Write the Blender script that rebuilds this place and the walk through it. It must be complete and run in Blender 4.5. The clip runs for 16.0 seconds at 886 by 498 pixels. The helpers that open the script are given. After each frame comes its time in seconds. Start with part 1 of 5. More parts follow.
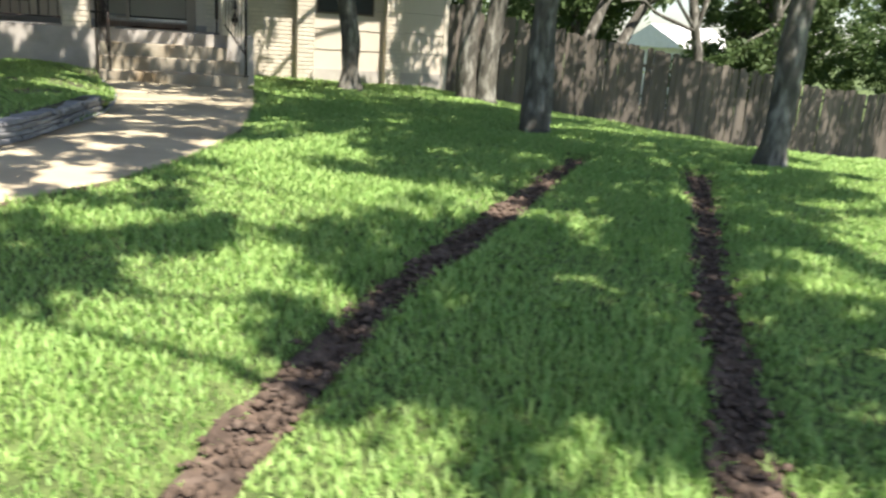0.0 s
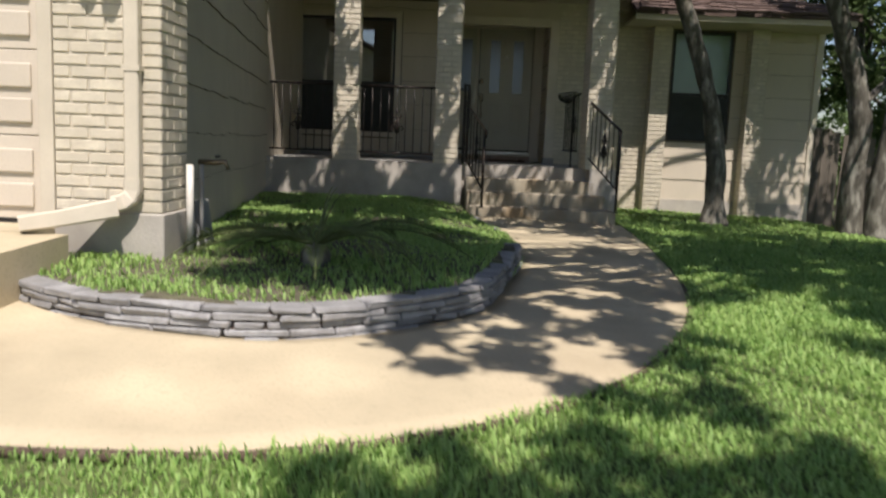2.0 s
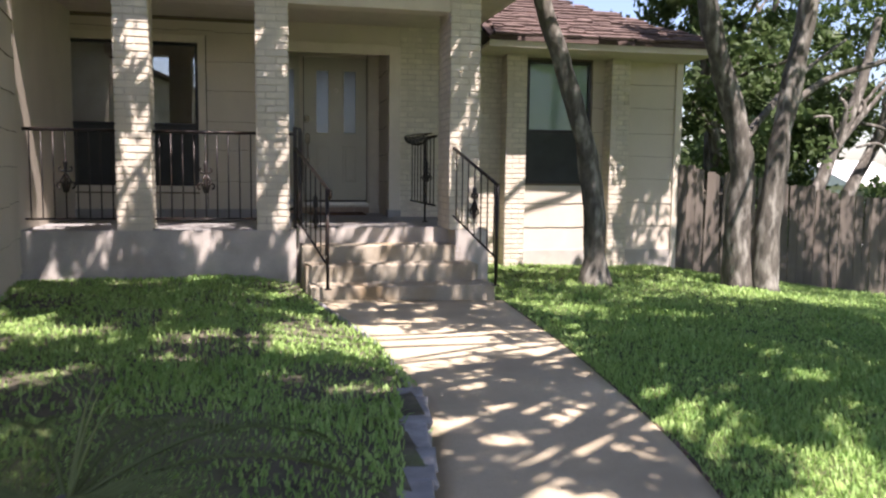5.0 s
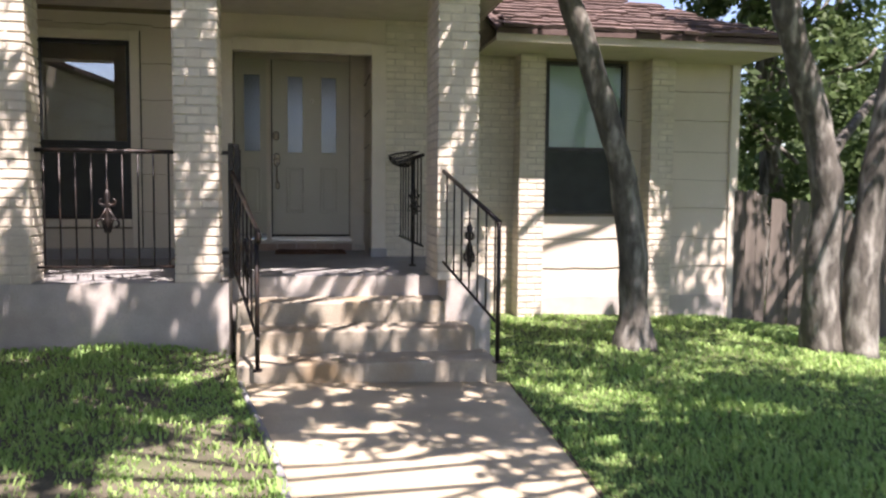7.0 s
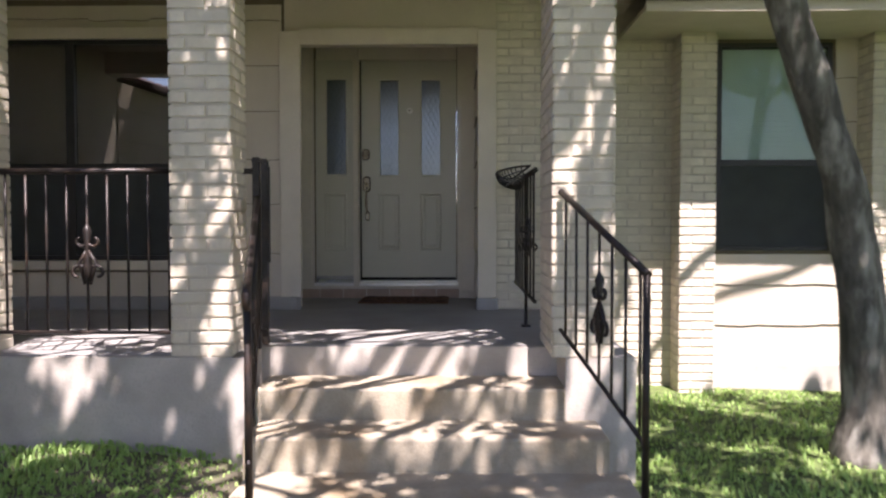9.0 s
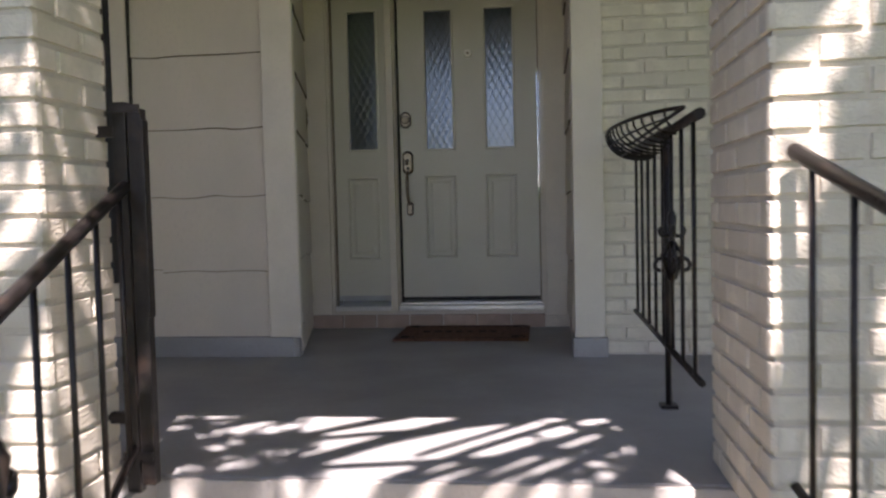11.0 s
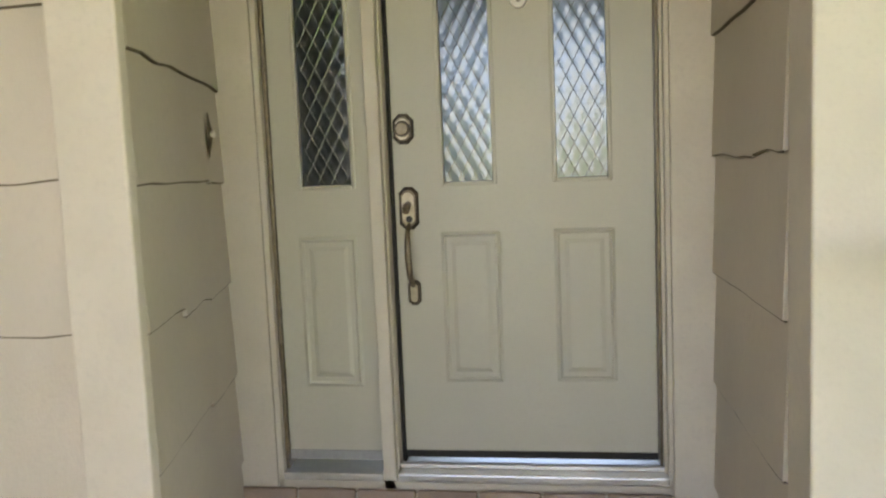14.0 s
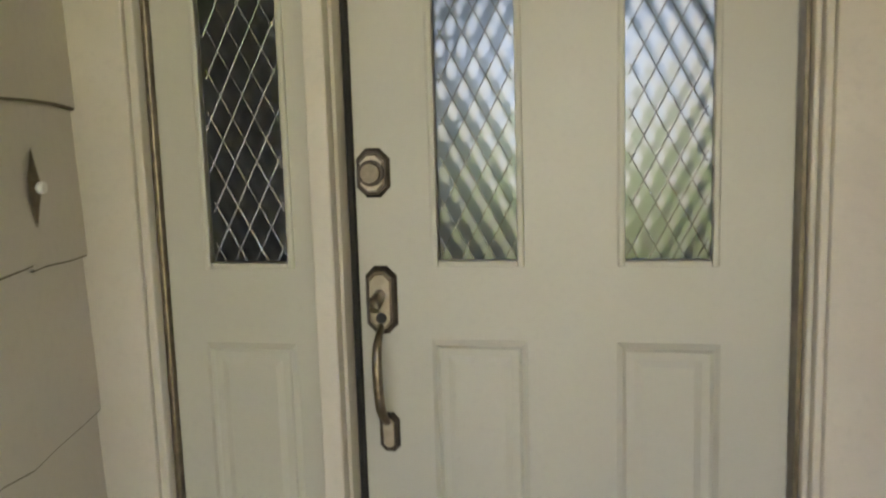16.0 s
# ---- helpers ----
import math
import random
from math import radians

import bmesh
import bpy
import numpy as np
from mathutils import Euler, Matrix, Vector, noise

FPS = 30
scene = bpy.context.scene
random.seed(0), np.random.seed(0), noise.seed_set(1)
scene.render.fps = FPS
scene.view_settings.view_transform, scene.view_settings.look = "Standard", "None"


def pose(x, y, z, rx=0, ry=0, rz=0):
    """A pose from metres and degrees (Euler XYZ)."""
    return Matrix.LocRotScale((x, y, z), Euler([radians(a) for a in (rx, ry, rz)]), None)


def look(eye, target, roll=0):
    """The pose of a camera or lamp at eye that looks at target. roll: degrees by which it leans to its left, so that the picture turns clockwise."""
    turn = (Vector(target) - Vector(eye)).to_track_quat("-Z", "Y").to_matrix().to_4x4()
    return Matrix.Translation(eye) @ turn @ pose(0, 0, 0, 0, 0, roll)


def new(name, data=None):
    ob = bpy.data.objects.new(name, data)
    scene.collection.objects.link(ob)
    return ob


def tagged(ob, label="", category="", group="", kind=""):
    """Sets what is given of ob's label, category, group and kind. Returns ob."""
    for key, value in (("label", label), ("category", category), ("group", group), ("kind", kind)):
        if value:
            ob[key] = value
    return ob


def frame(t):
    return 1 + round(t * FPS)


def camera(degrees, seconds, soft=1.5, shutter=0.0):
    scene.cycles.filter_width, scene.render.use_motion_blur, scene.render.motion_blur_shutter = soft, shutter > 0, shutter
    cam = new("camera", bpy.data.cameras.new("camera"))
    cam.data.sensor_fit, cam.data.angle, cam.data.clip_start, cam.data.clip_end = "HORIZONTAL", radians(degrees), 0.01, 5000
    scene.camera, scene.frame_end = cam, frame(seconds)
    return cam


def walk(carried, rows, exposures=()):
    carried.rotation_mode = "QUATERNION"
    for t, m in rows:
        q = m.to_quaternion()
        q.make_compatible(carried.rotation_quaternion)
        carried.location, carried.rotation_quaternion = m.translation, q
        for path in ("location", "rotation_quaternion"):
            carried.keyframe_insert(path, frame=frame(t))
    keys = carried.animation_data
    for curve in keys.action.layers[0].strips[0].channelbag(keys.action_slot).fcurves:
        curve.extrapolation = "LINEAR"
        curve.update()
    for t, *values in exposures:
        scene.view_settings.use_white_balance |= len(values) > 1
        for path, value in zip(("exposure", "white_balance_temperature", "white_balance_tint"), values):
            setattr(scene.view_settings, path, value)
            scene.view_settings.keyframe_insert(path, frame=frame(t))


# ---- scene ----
cam = camera(58.0, 16.0, soft=2.3, shutter=0.4)
PATH = [
    (0, (2.234, -0.756, 1.084), (2.816, 1.087, 0.571), 3.8),
    (0.5, (1.906, -0.463, 1.055), (2.366, 1.412, 0.534), 2.9),
    (1, (1.598, -0.25, 1.077), (1.866, 1.677, 0.614), 2.2),
    (1.5, (1.295, 0.026, 1.076), (1.351, 1.995, 0.726), 1.7),
    (2, (1.022, 0.346, 1.179), (0.974, 2.328, 0.914), 2.4),
    (2.5, (0.831, 0.711, 1.243), (0.821, 2.703, 1.065), 1.7),
    (3, (0.758, 1.065, 1.264), (0.866, 3.056, 1.114), 0.7),
    (3.5, (0.69, 1.435, 1.301), (0.93, 3.414, 1.135), 0.1),
    (4, (0.623, 1.759, 1.383), (0.989, 3.716, 1.186), 0.2),
    (6.5, (1.289, 4.146, 1.569), (1.717, 6.093, 1.404), 0.7),
    (7, (1.513, 4.652, 1.579), (1.86, 6.617, 1.44), 0.5),
    (7.5, (1.705, 5.137, 1.597), (1.964, 7.117, 1.484), 0.2),
    (8, (1.878, 5.646, 1.599), (2.041, 7.638, 1.519), -0.0),
    (8.5, (2.049, 6.145, 1.595), (2.096, 8.143, 1.534), -0.0),
    (10.8, (2.078, 8.817, 1.626), (1.864, 10.803, 1.523), -1.2),
    (11, (2.073, 9.022, 1.647), (1.826, 11.005, 1.548), -1.4),
    (11.5, (2.003, 9.434, 1.701), (1.699, 11.409, 1.63), -2.1),
    (12, (1.944, 9.967, 1.8), (1.597, 11.934, 1.696), -2.0),
    (12.5, (1.918, 10.541, 1.858), (1.527, 12.499, 1.732), -2.2),
    (13, (1.833, 10.921, 1.914), (1.477, 12.884, 1.768), -2.0),
    (13.5, (1.786, 11.186, 1.984), (1.472, 13.154, 1.817), -2.3),
    (14, (1.764, 11.382, 2.086), (1.458, 13.348, 1.883), -2.4),
    (14.5, (1.769, 11.603, 2.186), (1.437, 13.559, 1.939), -2.7),
    (15, (1.698, 11.865, 2.234), (1.401, 13.824, 1.968), -2.5),
    (15.5, (1.695, 12.146, 2.275), (1.388, 14.101, 1.983), -2.0),
    (16, (1.686, 12.466, 2.277), (1.304, 14.412, 2.018), -1.7),
]
EXPOSURES = [(0, 1.4, 6500, 12), (1, 1.2, 6500, 13), (1.5, 0.9, 6500, 13), (2, 0.4, 6450, 16), (2.5, 0.4, 6400, 22), (3.5, 0.82, 6400, 27), (4.0, 1.36, 6350, 27), (4.2, 1.42, 6350, 27), (6.5, 1.72, 6350, 29), (8.5, 1.86, 6300, 30), (11, 2.3, 6200, 30), (11.5, 2.67, 6850, 29), (12, 3.45, 7150, 29), (13, 3.75, 7100, 27), (14, 3.86, 7100, 25), (16, 3.97, 7050, 27)]
walk(cam, [(t, look(eye, target, roll)) for t, eye, target, roll in PATH], EXPOSURES)

# ---- light ----
SUN_EL, SUN_AZ = 62.0, 14.0          # azimuth turned from the street side (-y) towards +x
SUN_DIR = Vector((math.sin(radians(SUN_AZ)) * math.cos(radians(SUN_EL)), -math.cos(radians(SUN_AZ)) * math.cos(radians(SUN_EL)), math.sin(radians(SUN_EL))))
world = bpy.data.worlds.new("sky_world")
scene.world = world
world.use_nodes = True
wn = world.node_tree.nodes
sky = wn.new("ShaderNodeTexSky")
sky.sky_type, sky.sun_disc = "NISHITA", False
sky.sun_elevation, sky.sun_rotation = radians(SUN_EL), radians(180 - SUN_AZ)
world.node_tree.links.new(sky.outputs[0], wn["Background"].inputs[0])
wn["Background"].inputs[1].default_value = 0.082
sun = new("sun", bpy.data.lights.new("sun", "SUN"))
sun.data.energy, sun.data.angle, sun.data.color = 5.0, radians(0.55), (1.0, 0.93, 0.83)
sun.matrix_world = look(SUN_DIR * 30, (0, 0, 0))


# ---- materials ----
def mat(name, color, rough=0.6, metal=0.0, vary=0.12, scale=6.0, fine=60.0, bump=0.15, bump_scale=80.0, stain=None, stain_amount=0.3, stain_scale=1.5, per_piece=0.0, spec=0.4, mapping=None):
    m = bpy.data.materials.new(name)
    m.use_nodes = True
    n, l = m.node_tree.nodes, m.node_tree.links
    p = n["Principled BSDF"]
    p.inputs["Roughness"].default_value, p.inputs["Metallic"].default_value = rough, metal
    p.inputs["Specular IOR Level"].default_value = spec
    geo = n.new("ShaderNodeNewGeometry")
    vec = geo.outputs["Position"]
    if mapping:
        mp = n.new("ShaderNodeMapping")
        mp.inputs["Scale"].default_value = mapping
        l.new(vec, mp.inputs["Vector"])
        vec = mp.outputs[0]

    def noise_at(s, d=4.0):
        t = n.new("ShaderNodeTexNoise")
        t.inputs["Scale"].default_value, t.inputs["Detail"].default_value = s, d
        l.new(vec, t.inputs["Vector"])
        return t.outputs[0]

    def mixed(a, b, f, blend="MIX"):
        x = n.new("ShaderNodeMix")
        x.data_type, x.blend_type = "RGBA", blend
        for s, v in ((6, a), (7, b), (0, f)):
            if hasattr(v, "node"):
                l.new(v, x.inputs[s])
            else:
                x.inputs[s].default_value = (*v, 1) if isinstance(v, tuple) else v
        return x.outputs[2]

    def ramp(v, lo, hi, top=1.0):
        r = n.new("ShaderNodeMapRange")
        r.inputs[1].default_value, r.inputs[2].default_value, r.inputs[4].default_value = lo, hi, top
        l.new(v, r.inputs[0])
        return r.outputs[0]
    dark = tuple(c * (1 - 1.6 * vary) for c in color)
    light = tuple(min(1, c * (1 + vary)) for c in color)
    col = mixed(dark, light, ramp(noise_at(scale), 0.3, 0.7))
    col = mixed(col, tuple(c * (1 - 2 * vary) for c in color), ramp(noise_at(fine), 0.5, 0.8, 0.7))
    if stain:
        col = mixed(col, stain, ramp(noise_at(stain_scale, 8.0), 0.5, 0.72, stain_amount))
    if per_piece:
        oi = n.new("ShaderNodeObjectInfo")
        col = mixed(col, tuple(c * (1 - 2.5 * per_piece) for c in color), ramp(oi.outputs["Random"], 0.2, 1.0, 0.8))
    l.new(col, p.inputs["Base Color"])
    if bump:
        b = n.new("ShaderNodeBump")
        b.inputs["Strength"].default_value, b.inputs["Distance"].default_value = bump, 0.01
        l.new(noise_at(bump_scale), b.inputs["Height"])
        l.new(b.outputs[0], p.inputs["Normal"])
    return m


def leafy(name, color, other, glow=0.45, scale=1.3):
    """Thin leaves: diffuse and translucent, varied leaf by leaf and over the lawn."""
    m = bpy.data.materials.new(name)
    m.use_nodes = True
    n, l = m.node_tree.nodes, m.node_tree.links
    n.remove(n["Principled BSDF"])
    geo = n.new("ShaderNodeNewGeometry")
    tex = n.new("ShaderNodeTexNoise")
    tex.inputs["Scale"].default_value = scale
    l.new(geo.outputs["Position"], tex.inputs["Vector"])
    add = n.new("ShaderNodeMath")
    add.operation = "MULTIPLY_ADD"
    add.inputs[1].default_value = 0.55
    l.new(geo.outputs["Random Per Island"], add.inputs[0])
    half = n.new("ShaderNodeMath")
    half.operation = "MULTIPLY"
    half.inputs[1].default_value = 0.5
    l.new(tex.outputs[0], half.inputs[0])
    l.new(half.outputs[0], add.inputs[2])
    mix = n.new("ShaderNodeMix")
    mix.data_type = "RGBA"
    mix.inputs[6].default_value, mix.inputs[7].default_value = (*color, 1), (*other, 1)
    l.new(add.outputs[0], mix.inputs[0])
    d, t, g, s, s2 = (n.new("ShaderNodeBsdf" + k) for k in ("Diffuse", "Translucent", "Glossy", "Diffuse", "Diffuse"))
    n.remove(s), n.remove(s2)
    g.inputs["Roughness"].default_value = 0.55
    for k in (d, t):
        l.new(mix.outputs[2], k.inputs["Color"])
    m1, m2 = n.new("ShaderNodeMixShader"), n.new("ShaderNodeMixShader")
    m1.inputs[0].default_value, m2.inputs[0].default_value = glow, 0.02
    l.new(d.outputs[0], m1.inputs[1]), l.new(t.outputs[0], m1.inputs[2])
    l.new(m1.outputs[0], m2.inputs[1]), l.new(g.outputs[0], m2.inputs[2])
    l.new(m2.outputs[0], n["Material Output"].inputs[0])
    return m


def glass(name, ior=1.5, rough=0.02, bump=0.0, bump_scale=60.0, tint=(0.9, 0.95, 0.95)):
    m = bpy.data.materials.new(name)
    m.use_nodes = True
    n, l = m.node_tree.nodes, m.node_tree.links
    n.remove(n["Principled BSDF"])
    fr, gl, tr, mx = n.new("ShaderNodeFresnel"), n.new("ShaderNodeBsdfGlossy"), n.new("ShaderNodeBsdfRefraction" if bump else "ShaderNodeBsdfTransparent"), n.new("ShaderNodeMixShader")
    fr.inputs["IOR"].default_value, gl.inputs["Roughness"].default_value = ior, rough
    tr.inputs["Color"].default_value = (*tint, 1)
    if bump:
        geo, b, xyz = n.new("ShaderNodeNewGeometry"), n.new("ShaderNodeBump"), n.new("ShaderNodeSeparateXYZ")
        b.inputs["Strength"].default_value, b.inputs["Distance"].default_value = bump, 0.004
        l.new(geo.outputs["Position"], xyz.inputs[0])
        waves = []
        for sign in (1, -1):
            m1, m2, m3 = (n.new("ShaderNodeMath") for _ in range(3))
            m1.operation, m2.operation, m3.operation = "MULTIPLY", "MULTIPLY_ADD", "SINE"
            m1.inputs[1].default_value, m2.inputs[1].default_value = bump_scale, sign * bump_scale / 1.9
            l.new(xyz.outputs[0], m1.inputs[0]), l.new(xyz.outputs[2], m2.inputs[0]), l.new(m1.outputs[0], m2.inputs[2]), l.new(m2.outputs[0], m3.inputs[0])
            waves.append(m3)
        m4 = n.new("ShaderNodeMath")
        m4.operation = "ADD"
        l.new(waves[0].outputs[0], m4.inputs[0]), l.new(waves[1].outputs[0], m4.inputs[1]), l.new(m4.outputs[0], b.inputs["Height"])
        l.new(b.outputs[0], gl.inputs["Normal"]), l.new(b.outputs[0], fr.inputs["Normal"]), l.new(b.outputs[0], tr.inputs["Normal"])
        tr.inputs["IOR"].default_value, tr.inputs["Roughness"].default_value = 1.45, 0.38
    l.new(fr.outputs[0], mx.inputs[0]), l.new(tr.outputs[0], mx.inputs[1]), l.new(gl.outputs[0], mx.inputs[2])
    l.new(mx.outputs[0], n["Material Output"].inputs[0])
    return m


M_BRICK = mat("cream_painted_brick", (0.65, 0.595, 0.475), 0.75, vary=0.1, scale=9, bump=0.5, bump_scale=120, stain=(0.40, 0.34, 0.26), stain_amount=0.45, stain_scale=3, per_piece=0.07)
M_MORTAR = mat("brick_mortar", (0.54, 0.49, 0.395), 0.9, bump=0.4)
M_SIDING = mat("beige_painted_siding", (0.56, 0.50, 0.40), 0.6, vary=0.05, scale=3, bump=0.12, bump_scale=150, stain=(0.42, 0.37, 0.29), stain_amount=0.25, mapping=(1, 1, 0.6))
# dark colour painting in the shade of the board gaps, with some dirt
M_SIDING_GAP_SHADE = mat("painted_siding_gap_shade", (0.15, 0.122, 0.085), 0.9)
M_TRIM = mat("cream_trim_paint", (0.60, 0.545, 0.44), 0.5, vary=0.05, scale=4, bump=0.08, stain=(0.44, 0.39, 0.31), stain_amount=0.2)
M_DOOR = mat("greenish_cream_door_paint", (0.50, 0.48, 0.385), 0.38, vary=0.03, scale=3, bump=0.04, bump_scale=60, stain=(0.42, 0.40, 0.33), stain_amount=0.25)
M_SEAL = mat("black_weather_seal", (0.02, 0.018, 0.015), 0.7)
M_ALU = mat("aluminium_threshold", (0.70, 0.68, 0.63), 0.35, 0.8, vary=0.08)
M_BRASS = mat("antique_brass", (0.22, 0.18, 0.125), 0.36, 0.85, vary=0.2, scale=40)
M_BRASS_DARK = mat("tarnished_dark_brass", (0.07, 0.055, 0.04), 0.42, 0.7, vary=0.2, scale=40)
M_BRASS_PALE = mat("worn_pale_brass", (0.42, 0.36, 0.27), 0.34, 0.8, vary=0.12, scale=40)
M_IRON = mat("black_painted_iron", (0.022, 0.018, 0.016), 0.42, 0.2, vary=0.3, scale=30, bump=0.2, stain=(0.09, 0.05, 0.03), stain_amount=0.35, stain_scale=14)
M_PORCH = mat("grey_painted_porch_concrete", (0.30, 0.295, 0.28), 0.6, vary=0.1, scale=2.5, bump=0.2, bump_scale=120, stain=(0.19, 0.185, 0.17), stain_amount=0.5)
M_PLINTH = mat("painted_concrete_plinth", (0.44, 0.41, 0.36), 0.75, vary=0.1, scale=4, bump=0.25, stain=(0.27, 0.235, 0.19), stain_amount=0.5, stain_scale=2.5)
M_STEP = mat("stained_concrete_steps", (0.36, 0.32, 0.24), 0.8, vary=0.14, scale=5, bump=0.3, stain=(0.27, 0.19, 0.10), stain_amount=0.85, stain_scale=2.2)
M_WALK = mat("tan_concrete_walk", (0.50, 0.43, 0.295), 0.85, vary=0.13, scale=1.6, bump=0.35, bump_scale=200, stain=(0.33, 0.265, 0.18), stain_amount=0.5, stain_scale=0.9)
M_STONE = mat("grey_flagstone", (0.33, 0.33, 0.33), 0.8, vary=0.22, scale=9, bump=0.7, bump_scale=30, stain=(0.16, 0.155, 0.15), stain_amount=0.5, stain_scale=6, per_piece=0.16)
M_SOIL = mat("bare_brown_soil", (0.105, 0.074, 0.053), 0.95, vary=0.35, scale=12, fine=70, bump=1.0, bump_scale=45, stain=(0.21, 0.16, 0.125), stain_amount=0.55, stain_scale=14)
M_LAWN = mat("lawn_thatch", (0.10, 0.145, 0.04), 0.95, vary=0.35, scale=10, fine=90, bump=1.0, bump_scale=70, stain=(0.10, 0.085, 0.045), stain_amount=0.3, stain_scale=2)
M_BED = mat("planting_bed_soil", (0.115, 0.105, 0.07), 0.95, vary=0.3, scale=9, fine=80, bump=1.0, bump_scale=60, stain=(0.10, 0.14, 0.045), stain_amount=0.7, stain_scale=2.5)
M_GRASS = leafy("lawn_grass_blades", (0.18, 0.36, 0.085), (0.47, 0.63, 0.21), 0.45)
M_LEAF = leafy("oak_leaves", (0.035, 0.075, 0.018), (0.085, 0.14, 0.035), 0.35)
M_LEAF_FAR = leafy("distant_leaves", (0.05, 0.095, 0.03), (0.12, 0.17, 0.06), 0.4, 0.4)
M_PALM = leafy("palm_fronds", (0.075, 0.115, 0.04), (0.19, 0.22, 0.09), 0.3)
M_BARK = mat("oak_bark", (0.112, 0.104, 0.084), 0.95, vary=0.3, scale=14, fine=40, bump=1.0, bump_scale=28, stain=(0.38, 0.37, 0.315), stain_amount=0.8, stain_scale=11, mapping=(1, 1, 0.35))
M_FENCE = mat("weathered_grey_cedar", (0.15, 0.13, 0.105), 0.9, vary=0.2, scale=8, bump=0.5, bump_scale=60, stain=(0.13, 0.105, 0.085), stain_amount=0.6, stain_scale=3, per_piece=0.18, mapping=(1, 1, 0.12))
M_FENCE_NEW = mat("new_yellow_cedar", (0.50, 0.33, 0.14), 0.8, vary=0.2, mapping=(1, 1, 0.12))
M_SHINGLE = mat("brown_roof_shingle", (0.15, 0.105, 0.09), 0.95, vary=0.25, scale=7, bump=0.8, bump_scale=90, stain=(0.26, 0.20, 0.175), stain_amount=0.4, stain_scale=4, per_piece=0.2)
M_BLACK = mat("black_window_frame", (0.02, 0.02, 0.02), 0.4)
M_SCREEN = mat("dark_insect_screen", (0.035, 0.04, 0.04), 0.7, bump=0.3, bump_scale=400)
M_BLIND = mat("pale_window_blind", (0.56, 0.62, 0.54), 0.6, vary=0.05)
M_BLIND_DK = mat("brown_wood_blind", (0.38, 0.29, 0.22), 0.5, vary=0.15)
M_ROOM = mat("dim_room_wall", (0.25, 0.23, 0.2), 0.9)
M_HALL = mat("pale_hall_wall", (0.7, 0.68, 0.62), 0.9)
M_PANE = glass("window_glass", 3.0, 0.01)
M_PANE_CLEAR = glass("clear_window_glass", 1.3, 0.02)
M_LITE = glass("obscure_door_glass", 1.8, 0.17, 0.1, 140.0, (0.24, 0.27, 0.30))
M_CAME = mat("bevelled_glass_ridge", (0.62, 0.66, 0.66), 0.15, 0.7, vary=0.1)
M_TILE = mat("pink_quarry_tile", (0.40, 0.295, 0.225), 0.6, vary=0.12, scale=10, bump=0.2, stain=(0.34, 0.25, 0.20), stain_amount=0.5, stain_scale=6, per_piece=0.1)
M_MAT = mat("brown_coir", (0.17, 0.085, 0.05), 1.0, vary=0.3, scale=40, fine=200, bump=1.0, bump_scale=250)
M_MAT_DK = mat("dark_coir_print", (0.05, 0.03, 0.022), 1.0, vary=0.3, bump=1.0, bump_scale=250)
M_PVC = mat("white_plastic_pipe", (0.66, 0.64, 0.58), 0.45, stain=(0.4, 0.36, 0.3))
M_BOX = mat("grey_utility_plastic", (0.33, 0.33, 0.32), 0.6)
M_NUM = mat("black_house_number", (0.02, 0.02, 0.02), 0.5)
M_WHITE = mat("white_house_paint", (0.72, 0.71, 0.68), 0.6, vary=0.05)
M_PEEP = mat("ivory_door_viewer", (0.78, 0.75, 0.66), 0.35)
M_PANEL = mat("garage_door_paint", (0.58, 0.52, 0.43), 0.5, vary=0.05, scale=2)
M_SOFFIT = mat("soffit_paint", (0.52, 0.47, 0.38), 0.7, vary=0.05)


# ---- building helpers ----
def base_of(ob):
    v = Vector((0, 0, 0))
    while ob:
        v += ob.location
        ob = ob.parent
    return v


def mesh_of(name, bm, material):
    me = bpy.data.meshes.new(name)
    bm.to_mesh(me)
    bm.free()
    me.materials.append(material)
    return me


def part(name, bm, material, parent, label=""):
    """Links a bmesh in world places as one mesh under a thing or a part."""
    bmesh.ops.translate(bm, verts=bm.verts, vec=-base_of(parent))
    ob = new(name, mesh_of(name, bm, material))
    ob.parent = parent
    return tagged(ob, label)


def solo(name, bm, material, label, category, kind="", group="", at=(0, 0, 0)):
    """A thing, or a piece of the setting, that is one mesh."""
    bmesh.ops.translate(bm, verts=bm.verts, vec=-Vector(at))
    ob = new(name, mesh_of(name, bm, material))
    ob.location = at
    return tagged(ob, label, category, group, kind)


def thing(name, at, label, category, group="", kind=""):
    ob = new(name)
    ob.location = at
    ob.empty_display_size = 0.1
    return tagged(ob, label, category, group, kind)


def box(bm, x0, x1, y0, y1, z0, z1, bevel=0.0):
    c = ((x0 + x1) / 2, (y0 + y1) / 2, (z0 + z1) / 2)
    made = bmesh.ops.create_cube(bm, size=1, matrix=Matrix.LocRotScale(c, None, (abs(x1 - x0), abs(y1 - y0), abs(z1 - z0))))
    if bevel:
        edges = list({e for v in made["verts"] for e in v.link_edges})
        bmesh.ops.bevel(bm, geom=edges, offset=bevel, segments=2, profile=0.5, affect="EDGES")
    return bm


def bx(*a, **k):
    return box(bmesh.new(), *a, **k)


